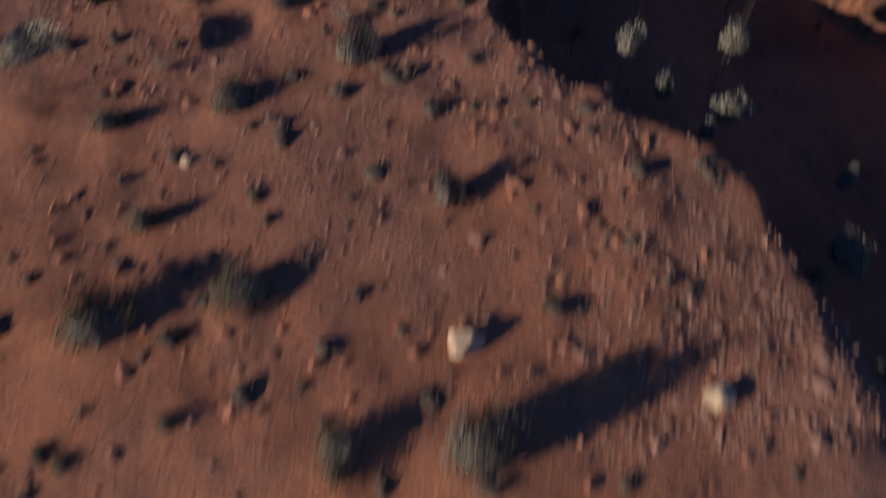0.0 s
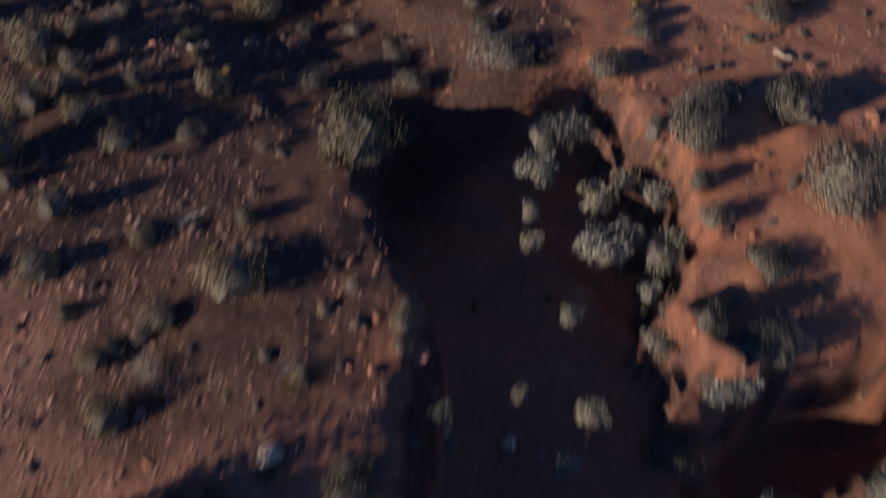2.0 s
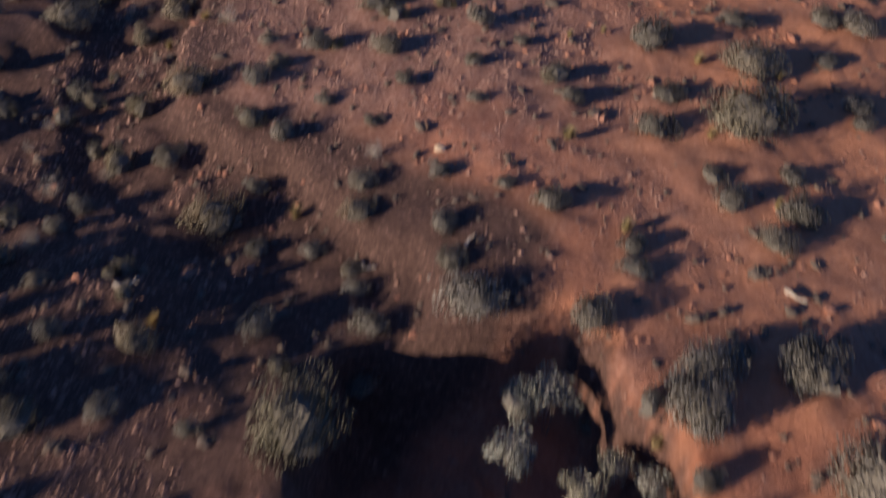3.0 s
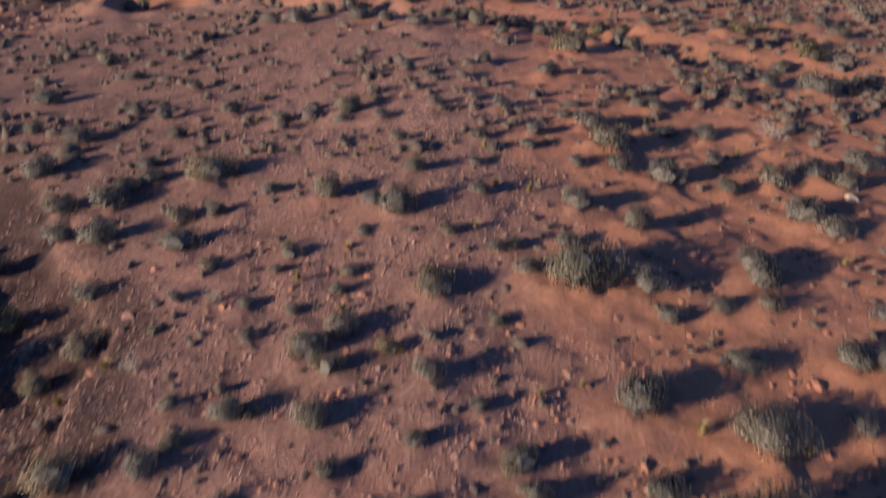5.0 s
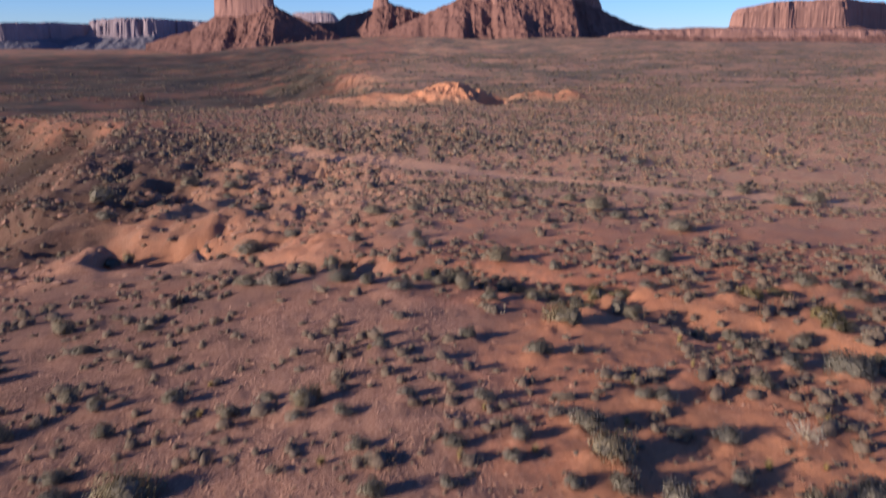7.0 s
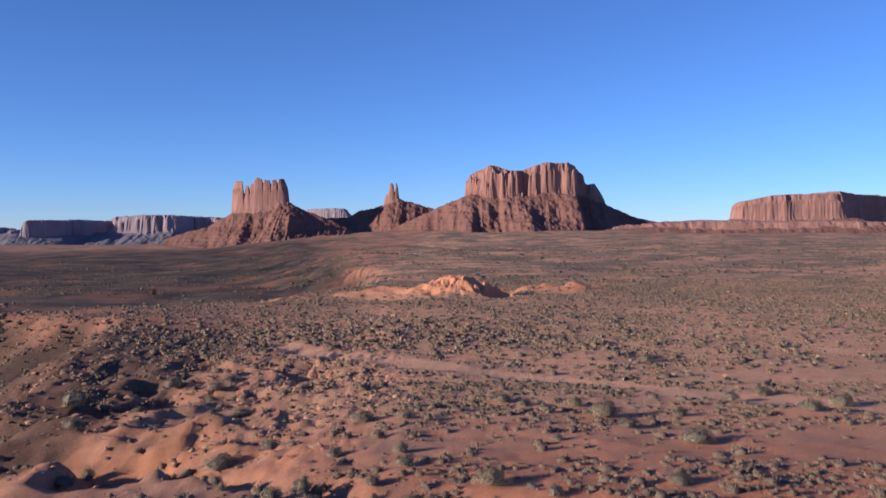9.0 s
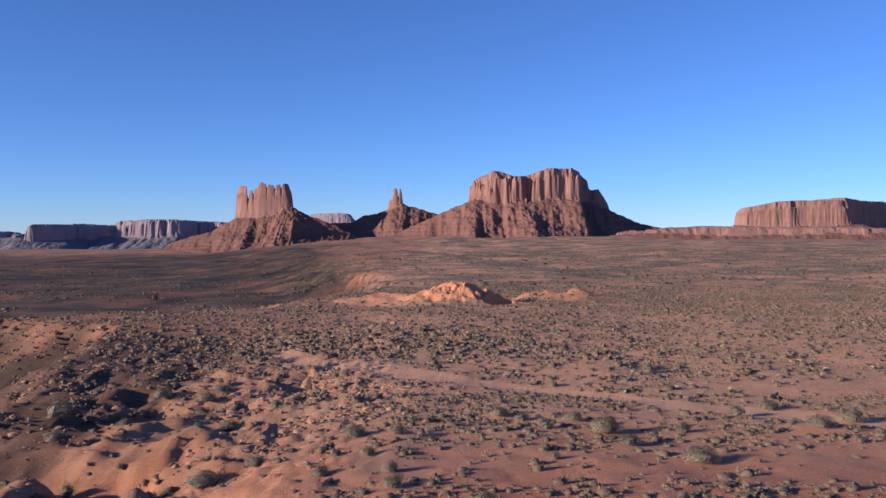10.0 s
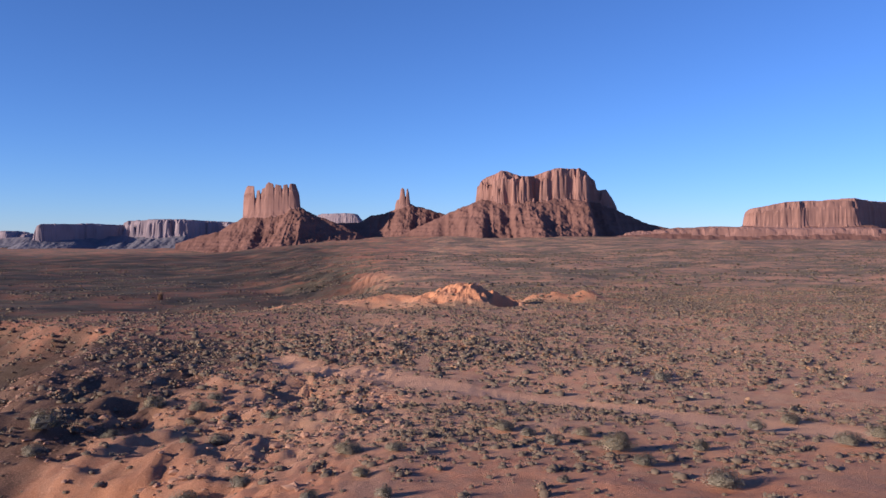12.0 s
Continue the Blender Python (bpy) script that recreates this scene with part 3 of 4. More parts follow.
TAN_PLACES = ((-8.23, -13.64, 0.47), (-9.7, -12.72, 0.23), (-1.92, -10.91, 0.31), (-11.31, -9.77, 0.39), (-5.88, -5.67, 0.35), (-8.71, -5.1, 0.6), (-9.89, -1.19, 0.49), (4.51, 3.31, 0.32), (-3.03, 3.96, 0.49), (-3.08, 4.53, 0.38), (-2.61, 6.57, 0.27), (2.69, 12.35, 0.7),)
STRAW_BUSH_PLACES = ((-7.55, -16.44, 0.13), (-7.43, -16.24, 0.13), (-6.64, 0.04, 0.19), (-4.03, 1.81, 0.27), (-13.68, 4.88, 0.52), (13.94, 23.4, 0.72), (14.31, 25.07, 0.8), (4.7, 26.62, 0.48), (12.12, 27.55, 0.78), (13.62, 28.22, 0.75), (6.6, 28.72, 0.64), (5.69, 29.15, 0.9),)
DRY_PLACES = ((-5.44, -26.23, 0.18), (-4.72, -25.26, 0.13), (-7.28, -15.12, 0.28), (1.15, 4.86, 0.26), (1.39, 5.46, 0.25), (8.4, 13.63, 0.69),)
WASH_BUSH_PLACES = ((-2.6, -26.07, 0.14), (-2.91, -25.02, 0.19), (-2.69, -24.63, 0.11), (-2.11, -24.25, 0.3), (-1.68, -22.91, 0.1), (-3.51, -22.27, 0.12), (-3.01, -21.81, 0.3), (-3.94, -21.42, 0.15), (-4.25, -20.46, 0.23), (-2.52, -20.16, 0.3), (-1.74, -18.69, 0.25), (-4.58, -18.63, 0.16), (-1.32, -17.05, 0.32), (-1.11, -16.81, 0.2), (-3.72, -16.3, 0.17), (-5.19, -15.96, 0.13), (-3.24, -15.57, 0.25), (-5.32, -15.54, 0.19), (-4.2, -15.3, 0.06), (-5.83, -14.78, 0.14), (-5.8, -14.45, 0.19), (-5.72, -14.21, 0.16), (-3.3, -13.9, 0.2), (-2, -13.4, 0.2), (-3.8, -12.5, 0.2), (-3.7, -11.8, 0.2),)
KINDS = {"grey": (*GREY_SOUTH, *GREY_WASHSIDE, *GREY_MIDDLE, *GREY_SLOPE, *GREY_TERRACE, *GREY_NORTH, *GREY_PLAIN), "big": BIG_PLACES, "olive": OLIVE_PLACES, "tan": TAN_PLACES, "straw_bush": STRAW_BUSH_PLACES, "dry": DRY_PLACES, "wash_bush": WASH_BUSH_PLACES}
SHRUBS = [place for places in KINDS.values() for place in places]

GROUND_X = spread(-15, 9, 0.13, -4700, 4700, 0.035)
GROUND_X = np.sort(np.concatenate([GROUND_X[(GROUND_X < -52) | (GROUND_X > -15.1)], np.arange(-52, -15.2, 0.42)]))
GROUND_Y = spread(-28, 16, 0.14, -300, 4800, 0.016)
GROUND_Y = np.sort(np.concatenate([GROUND_Y[(GROUND_Y < 205) | (GROUND_Y > 247)], np.arange(205.5, 246.8, 0.55)]))
ground()


# ---- shrubs ----
def blades(rng, count, lumps, length, width, hollow=0.35):
    """Small leaf sprays on and in a lumpy dome of radius and height 1."""
    verts, faces = np.zeros((count, 4, 3)), np.arange(count * 4).reshape(-1, 4)
    centres = rng.normal(size=(lumps, 3))
    centres[:, 2] = np.abs(centres[:, 2]) * 0.8 + 0.15
    centres /= np.linalg.norm(centres, axis=1)[:, None]
    centres *= rng.uniform(0.35, 0.72, (lumps, 1)) * (1, 1, 0.9)
    size = rng.uniform(0.26, 0.46, lumps)
    which = rng.integers(0, lumps, count)
    out = rng.normal(size=(count, 3))
    out /= np.linalg.norm(out, axis=1)[:, None]
    at = centres[which] + out * (size[which] * rng.uniform(hollow, 1, count) ** 0.5)[:, None]
    at[:, 2] = np.abs(at[:, 2]) * 0.95 + 0.03
    way = at * (1, 1, 0.6) + rng.normal(size=(count, 3)) * 0.45 + (0, 0, 0.35)
    way /= np.linalg.norm(way, axis=1)[:, None]
    side = np.cross(way, rng.normal(size=(count, 3)))
    side /= np.linalg.norm(side, axis=1)[:, None] + 1e-9
    long, wide = length * rng.uniform(0.6, 1.4, (count, 1)), width * rng.uniform(0.6, 1.4, (count, 1))
    verts[:, 0], verts[:, 1] = at - way * long * 0.5, at + side * wide
    verts[:, 2], verts[:, 3] = at + way * long * 0.5, at - side * wide
    verts[..., :2] /= np.quantile(np.linalg.norm(verts[..., :2], axis=-1), 0.96)
    verts[..., 2] = np.maximum(verts[..., 2], 0.0) / np.quantile(verts[..., 2], 0.96)
    return verts.reshape(-1, 3), faces


def round_off(ob, seed, tilt=0.15):
    """Leaf sprays take the light as a soft rounded crown does, not as flat blades."""
    v = np.empty(len(ob.data.vertices) * 3)
    ob.data.vertices.foreach_get("co", v)
    v = v.reshape(-1, 3)
    rough = np.repeat(np.random.default_rng(seed).normal(size=(len(v) // 4 + 1, 3)), 4, axis=0)[: len(v)] * tilt
    way = v * (1, 1, 0.9) / (np.linalg.norm(v, axis=1)[:, None] + 1e-6) + rough
    way /= np.linalg.norm(way, axis=1)[:, None]
    ob.data.polygons.foreach_set("use_smooth", np.ones(len(ob.data.polygons), dtype=bool))
    ob.data.normals_split_custom_set_from_vertices(way.tolist())
    return ob


def tube(points, radii, sides=5):
    verts, faces = [], []
    for n, (p, r) in enumerate(zip(points, radii)):
        ahead = (Vector(points[min(n + 1, len(points) - 1)]) - Vector(points[max(n - 1, 0)])).normalized()
        a = ahead.orthogonal().normalized()
        b = ahead.cross(a)
        verts += [tuple(Vector(p) + (a * math.cos(k * math.tau / sides) + b * math.sin(k * math.tau / sides)) * r) for k in range(sides)]
        if n:
            faces += [(len(verts) - 2 * sides + k, len(verts) - 2 * sides + (k + 1) % sides, len(verts) - sides + (k + 1) % sides, len(verts) - sides + k) for k in range(sides)]
    return verts, faces


def stems(rng, count, thick, splay=1.0):
    verts, faces = [], []
    for n in range(count):
        turn, lean = rng.uniform(0, math.tau), splay * rng.uniform(0.25, 1.1)
        way = np.array([math.cos(turn) * math.sin(lean), math.sin(turn) * math.sin(lean), math.cos(lean)])
        knee = way * 0.4 + rng.normal(size=3) * 0.06
        tip = way * rng.uniform(0.75, 1.0) + rng.normal(size=3) * 0.1
        v, f = tube([(way[0] * 0.05, way[1] * 0.05, -0.12), tuple(knee * (1, 1, 0.9)), tuple(np.maximum(tip, (-2, -2, 0.1)))], (thick, thick * 0.6, thick * 0.2))
        faces += [tuple(i + len(verts) for i in q) for q in f]
        verts += v
    return verts, faces


def mound(rng, sides=6, shape=((0, 0.8, 0.0), (0.3, 0.78, 0.45), (0.1, 0.45, 0.78))):
    """A low lumpy dome of radius and height 1: the solid core that stands for the dense inside of a small shrub."""
    turn = np.arange(sides) * math.tau / sides
    rings = [np.stack([np.cos(turn + k) * r, np.sin(turn + k) * r, turn * 0 + h], -1) * rng.uniform(0.75, 1.2, (sides, 1)) for k, r, h in shape]
    v = np.concatenate([*rings, [(0.05, 0, 0.85)]])
    last, f = (len(shape) - 1) * sides, []
    for k in range(len(shape) - 1):
        f += [(k * sides + n, k * sides + (n + 1) % sides, (k + 1) * sides + (n + 1) % sides, (k + 1) * sides + n) for n in range(sides)]
    f += [(last + n, last + (n + 1) % sides, last + sides, last + sides) for n in range(sides)]
    return v, f


def shrub(seed, mat, name, label, tall=1.0, count=4600, lumps=13, length=0.048, width=0.021, bare=0.0):
    rng = np.random.default_rng(seed)
    top = new(name)
    v, f = blades(rng, count, lumps, length, width)
    crown = mesh_object("foliage", v * (1, 1, tall * (1 - bare)), f, mat, top)
    round_off(crown, seed)
    crown.data.transform(Matrix.Translation((0, 0, bare)))
    tagged(crown, kind="stuff")
    # solid core, darkened as shaded inside, so the bush casts a full shadow
    v, f = mound(rng)
    mesh_object("heart", v * (0.84, 0.84, 0.88 * tall * (1 - bare)) + (0, 0, bare), [tuple(dict.fromkeys(q)) for q in f], THICKET, top, "solid core for the dense twigs, darkened and casting a full shadow")
    for n in range(5):
        v, f = stems(rng, 1, 0.018 if bare else 0.035, 0.25 if bare else 1.0)
        mesh_object("stem", (np.array(v) * (1, 1, tall)), f, WOOD, top)
    return tagged(top, label, "shrub", "desert shrubs")


def dead_shrub(seed):
    rng = np.random.default_rng(seed)
    top = new("dry_shrub")
    v, f = stems(rng, 46, 0.018)
    tagged(mesh_object("twigwork", v, f, PALE_WOOD, top), kind="stuff")
    v, f = blades(rng, 260, 7, 0.1, 0.014)
    tagged(mesh_object("foliage", v, f, SAGE, top), kind="stuff")
    return tagged(top, "bleached half-dead shrub of bare twigs on red sand", "shrub", "desert shrubs")


def grass_tuft(seed):
    rng = np.random.default_rng(seed)
    top = new("grass_tuft")
    n = 330
    turn, lean = rng.uniform(0, math.tau, n), rng.uniform(0.05, 0.9, n)
    way = np.stack([np.cos(turn) * np.sin(lean), np.sin(turn) * np.sin(lean), np.cos(lean)], -1)
    foot = np.stack([np.cos(turn), np.sin(turn), 0 * turn], -1) * rng.uniform(0, 0.4, (n, 1))
    side = np.stack([-np.sin(turn), np.cos(turn), 0 * turn], -1) * 0.018
    long = rng.uniform(0.6, 1.1, (n, 1))
    tip = foot + way * long - (0, 0, 0.1)
    v = np.stack([foot - side, foot + side, tip], 1).reshape(-1, 3)
    tagged(mesh_object("straw", v, np.arange(3 * n).reshape(-1, 3), STRAW, top), kind="stuff")
    return tagged(top, "dry straw-coloured bunch of desert grass on red soil", "grass", "grass tufts")


def place_shrubs():
    rng = np.random.default_rng(5)
    sage = [shrub(10 + n, SAGE, "sagebrush", "grey-green rounded sagebrush on a heap of red sand", 0.95 + 0.1 * n) for n in range(4)]
    olive = [shrub(30 + n, GREEN, "olive_shrub", "dense olive-green desert shrub on red soil", 1.0 + 0.1 * n, 3400, 14) for n in range(3)]
    grey = [shrub(60 + n, SAGE, "large_sagebrush", "large grey sagebrush clump on a heap of orange sand", 1.0, 7000, 24, 0.037, 0.017) for n in range(2)]
    big = [shrub(50 + n, GREEN, "large_bush", "large olive-grey bush casting a long shadow", 1.05, 7000, 24, 0.037, 0.017) for n in range(2)]
    tan = [shrub(40 + n, TAN, "tan_shrub", "tawny half-dry shrub on orange sand", 1.0, 3200, 15, 0.055, 0.02) for n in range(2)]
    yellow = [shrub(46 + n, YELLOW, "rabbitbrush", "yellowish dry rabbitbrush beside gravel", 1.1, 2600, 11, 0.1, 0.015) for n in range(2)]
    slender = [shrub(70 + n, PALE_SAGE, "wash_shrub", "tall pale grey shrub standing in the shaded wash", 1.0, 1500, 9, 0.13, 0.02, 0.83) for n in range(3)]
    dry, tuft = [dead_shrub(90), dead_shrub(91)], [grass_tuft(95), grass_tuft(96)]
    used = set()

    def put(kind, x, y, r, tall, sink=0.03):
        """The first of a kind goes to its own place; the rest are copies."""
        z = float(land(x, y)[0])
        turn = pose(x, y, z - sink + 0.2 * r, 0, 0, rng.uniform(0, 360)) @ Matrix.Diagonal((r, r, tall, 1))
        if kind.name in used:
            kind = copy_thing(kind, turn)
            kind.scale = (r, r, tall)
        else:
            used.add(kind.name)
            kind.matrix_basis = turn

    for kind, places in KINDS.items():
        for x, y, r in places:
            r *= 1 - 0.32 * float(smooth(10, 30, y))
            floor = float(land(x, y)[0])
            if kind == "wash_bush" or (floor < -1.0 and y < -9):
                if floor < -0.9:
                    put(slender[int(rng.integers(3))], x, y, max(r, 0.13), -0.05 - 0.1 * max(x + 4, 0) - floor, 0.1)
                else:
                    put(sage[int(rng.integers(4))], x, y, max(r, 0.13), max(r, 0.13) * 1.2)
            elif kind == "big" or (kind == "grey" and r > 0.6):
                tall = r * (rng.uniform(1.35, 1.5) if y < -8 else rng.uniform(0.65, 0.85))
                put((big if kind == "big" else grey)[int(rng.integers(2))], x, y, r * 1.08, tall)
            else:
                choice = {"grey": sage, "olive": olive, "tan": tan, "straw_bush": yellow, "dry": dry}[kind]
                put(choice[int(rng.integers(len(choice)))], x, y, r * 1.08, r * (rng.uniform(1.4, 1.8) if y < -16 and kind == "grey" else rng.uniform(0.68, 0.92)))
    put(grey[0], -1.75, -15.45, 0.42, 0.7)
    for n, (x, y) in enumerate(((-12.4, -10.9), (-12.7, -7.6), (-12.9, -13.6))):
        put(big[n % 2], x, y, 0.5, rng.uniform(0.65, 0.8))
    for n in range(9):
        y = -15.0 + 0.66 * n + rng.uniform(-0.2, 0.2)
        x = float(np.interp(y, (-15, -14, -12.6, -11, -9.6), (-2.0, -2.2, -1.9, -2.0, -3.2))) + rng.uniform(0.15, 1.3)
        r = rng.uniform(0.16, 0.28)
        put(sage[n % 4] if n % 3 else olive[n % 3], x, y, r, r * rng.uniform(1.1, 1.4))
    for n in range(46):
        u = (n + rng.uniform()) / 46 * (len(CROSS_WASH) - 1.001)
        (ax, ay), (bx, by) = CROSS_WASH[int(u)], CROSS_WASH[int(u) + 1]
        x, y = ax + (bx - ax) * (u % 1) + rng.normal() * 0.7, ay + (by - ay) * (u % 1) + rng.normal() * 0.9 - 0.4
        r = rng.uniform(0.22, 0.45)
        put(sage[int(rng.integers(4))] if n % 3 else olive[int(rng.integers(3))], x, y, r, r * rng.uniform(0.9, 1.3))
    for n in range(130):
        x, y = rng.uniform(-16, -5.5), rng.uniform(-21, 5)
        if min(math.hypot(x - sx, y - sy) - r for sx, sy, r in SHRUBS) > 0.5 and float(land(x, y)[0]) > -1.4:
            r = rng.uniform(0.14, 0.38)
            put(dry[n % 2] if n % 4 == 0 else olive[n % 3] if n % 2 else sage[n % 4], x, y, r, r * rng.uniform(0.9, 1.3))
    for n in range(60):
        x, y = rng.uniform(-11, 10), rng.uniform(-20, 22)
        put(tuft[n % 2], x, y, rng.uniform(0.12, 0.26), rng.uniform(0.2, 0.38), 0.0)


place_shrubs()


def brush_stuff(name, label, mat, seed, places, sizes, count, length, width, squat=(0.5, 0.85)):
    """Many shrubs too far off to be counted, in one mesh."""
    rng = np.random.default_rng(seed)
    kinds, faces = [], []
    for n in range(8):
        v, f = blades(rng, count, 6, length, width, 0.5)
        # solid core in a shaded colour, so each tuft casts a full shadow
        core, core_faces = mound(rng) if count > 20 else mound(rng, 5, ((0, 0.85, 0.0), (0.3, 0.7, 0.6)))
        core = core * (0.8, 0.8, 0.92)
        kinds.append(np.concatenate([v, core]))
        faces = f.tolist() + [tuple(i + len(v) for i in q) for q in core_faces]
    faces = np.array(faces)
    which, turn = rng.integers(0, 8, len(places)), rng.uniform(0, math.tau, len(places))
    base = np.stack(kinds)[which] * np.stack([rng.uniform(0.8, 1.6, len(places)), rng.uniform(0.7, 1.1, len(places)), np.ones(len(places))], -1)[:, None]
    c, s = np.cos(turn)[:, None], np.sin(turn)[:, None]
    tall = sizes * rng.uniform(*squat, len(places))
    v = np.stack([(base[..., 0] * c - base[..., 1] * s) * sizes[:, None], (base[..., 0] * s + base[..., 1] * c) * sizes[:, None], base[..., 2] * tall[:, None]], -1)
    v = v + places[:, None, :]
    f = (faces[None] + (np.arange(len(places)) * base.shape[1])[:, None, None]).reshape(-1, 4)
    rows = [tuple(q[:3]) if q[2] == q[3] else tuple(q) for q in f.tolist()]
    ob = mesh_object(name, v.reshape(-1, 3), rows, mat)
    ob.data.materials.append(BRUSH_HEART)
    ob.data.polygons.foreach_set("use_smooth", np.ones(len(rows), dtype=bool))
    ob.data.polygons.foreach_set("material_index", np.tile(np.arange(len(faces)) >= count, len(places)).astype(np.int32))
    return tagged(ob, label, "shrubs", kind="stuff")


def far_brush():
    rng = np.random.default_rng(11)
    known = np.array(SHRUBS)

    def wedge(count, near, far, dense, patch=14, swing=0.4):
        y = np.sqrt(rng.uniform(near**2, far**2, count))
        x = rng.uniform(-0.72, 0.72, count) * (y + 12)
        z, sand, gravel, track, _, low = land(x, y)
        band = np.exp(-(((x + 10 + 0.2 * (y - 110)) / 30) ** 2) - ((y - 122) / 22) ** 2)
        clump = fbm(x / patch, y / patch * 1.6, 100, 3)
        keep = rng.uniform(0, 1, count) < np.clip(dense + 0.25 * smooth(75, 100, y) * smooth(0, 25, x) + swing * clump + 0.9 * band - 0.25 * sand, 0.04, 1) * (1 - track)
        keep &= ~((np.hypot(x - 10, y - 222) < 9))
        free = np.ones(count, bool)
        for sx, sy, r in known:
            free &= np.hypot(x - sx, y - sy) > r + 0.35
        keep &= free
        return np.stack([x, y, z], -1)[keep], band[keep]

    def sow(name, label, p, r, blades_each, length, width, seed, squat=(0.5, 0.85)):
        pick = rng.integers(0, 3, len(p))
        for n, (mat, hue) in enumerate(((DULL_SAGE, "grey"), (DRY_OLIVE, "olive"), (BROWN, "brown"))):
            brush_stuff(name, label.format(hue), mat, seed + n, p[pick == n], r[pick == n], blades_each, length, width, squat)

    p, band = wedge(19000, 12, 74, 0.42)
    r = np.clip(rng.lognormal(-1.45, 0.45, len(p)), 0.11, 0.55)
    near = p[:, 1] < 34
    sow("low_brush", "low {} brush dotted over gravelly red ground", p[near], r[near], 110, 0.2, 0.03, 12, (0.6, 1.0))
    sow("low_brush", "low dry {} brush on stony red ground", p[~near], r[~near], 26, 0.26, 0.06, 32, (0.42, 0.8))
    p, band = wedge(72000, 68, 340, 0.55)
    r = np.clip(rng.lognormal(-1.05, 0.45, len(p)), 0.17, 0.9) * (1 + 0.4 * band)
    sow("plain_brush", "{} brush spread over the open plain", p, r, 6, 0.42, 0.15, 20, (0.42, 0.75))
    rim = [(ax + (bx - ax) * u + rng.normal() * 3, ay + (by - ay) * u + rng.normal() * 3) for (ax, ay), (bx, by) in zip(RIM[8:12], RIM[9:13]) for u in rng.uniform(0, 1, 240)]
    p = np.array([(bx, by, float(land(bx, by)[0])) for bx, by in rim])
    brush_stuff("rim_brush", "dark brush crowding the edge of the terrace", DRY_OLIVE, 18, p, rng.uniform(0.6, 1.3, len(p)), 40, 0.3, 0.08)
    n = 2300
    y = rng.uniform(-30, 14, n)
    x = rng.uniform(-14, 9, n)
    z, sand, gravel, track, shale_shade, _ = land(x, y)
    p = np.stack([x, y, z], -1)[z > -1.2]
    sow("seedling_brush", "tiny {} tufts and litter strewn on red soil", p, np.clip(rng.lognormal(-2.45, 0.5, len(p)), 0.03, 0.24), 30, 0.3, 0.05, 40)
    n = 5200
    x, y = rng.uniform(-70, 70, n), rng.uniform(-70, 40, n)
    beyond = ((x < -14) | (x > 9) | (y < -30)) & (np.abs(x) > 0.72 * (y + 12))
    z = land(x, y)[0]
    p = np.stack([x, y, z], -1)[beyond & (rng.uniform(0, 1, n) < 0.55 + 0.4 * fbm(x / 9, y / 9, 104, 3))]
    sow("low_brush", "low {} brush scattered over the terrace", p, np.clip(rng.lognormal(-1.2, 0.45, len(p)), 0.14, 0.8), 50, 0.24, 0.05, 52)
    p, band = wedge(60000, 320, 1300, 0.4, 60, 0.9)
    r = np.clip(rng.lognormal(-0.2, 0.45, len(p)), 0.35, 2.2)
    brush_stuff("distant_brush", "dark olive brush far out on the plain", FAR_LEAVES, 16, p, r, 1, 0.8, 0.35, (0.3, 0.6))


far_brush()


# ---- stones ----
def pebble(rng):
    v = np.array([(1, 0, -0.25), (0, 1, -0.25), (-1, 0, -0.25), (0, -1, -0.25), (0.2, 0.1, 1)]) + rng.uniform(-0.3, 0.3, (5, 3)) * (1, 1, 0.5)
    return v, np.array([(0, 1, 4), (1, 2, 4), (2, 3, 4), (3, 0, 4)])


def pebbles():
    rng = np.random.default_rng(21)
    count = 290000
    y = rng.uniform(-27, 30, count)
    x = rng.uniform(-1, 1, count) * (11 + 0.25 * np.clip(y, 0, 40)) - 2.5
    z, sand, gravel, track, shale_shade, _ = land(x, y)
    keep = rng.uniform(0, 1, count) < np.clip(0.1 + 0.5 * gravel - 0.1 * shale_shade - 0.15 * sand + 0.6 * smooth(-23.5, -25.5, y) * smooth(-7, -5.2, x), 0.06, 1)
    at, n = np.stack([x, y, z], -1)[keep], int(keep.sum())
    size = np.clip(rng.lognormal(-3.7, 0.5, n) * (1 + 0.15 * smooth(-23, -25.5, at[:, 1]) * smooth(-7.5, -5.5, at[:, 0])), 0.012, 0.16)
    forms = [pebble(rng) for k in range(6)]
    which, turn = rng.integers(0, 6, n), rng.uniform(0, math.tau, n)
    base = np.stack([v for v, f in forms])[which] * size[:, None, None] * np.stack([rng.uniform(0.7, 1.4, n), rng.uniform(0.7, 1.2, n), rng.uniform(0.4, 0.8, n)], -1)[:, None]
    c, s = np.cos(turn)[:, None], np.sin(turn)[:, None]
    v = np.stack([base[..., 0] * c - base[..., 1] * s, base[..., 0] * s + base[..., 1] * c, base[..., 2]], -1) + at[:, None]
    f = (forms[0][1][None] + np.arange(n)[:, None, None] * len(forms[0][0])).reshape(-1, 3)
    tagged(mesh_object("gravel", v.reshape(-1, 3), f, STONE), "loose red-brown gravel and small stones", "gravel", kind="stuff")


pebbles()


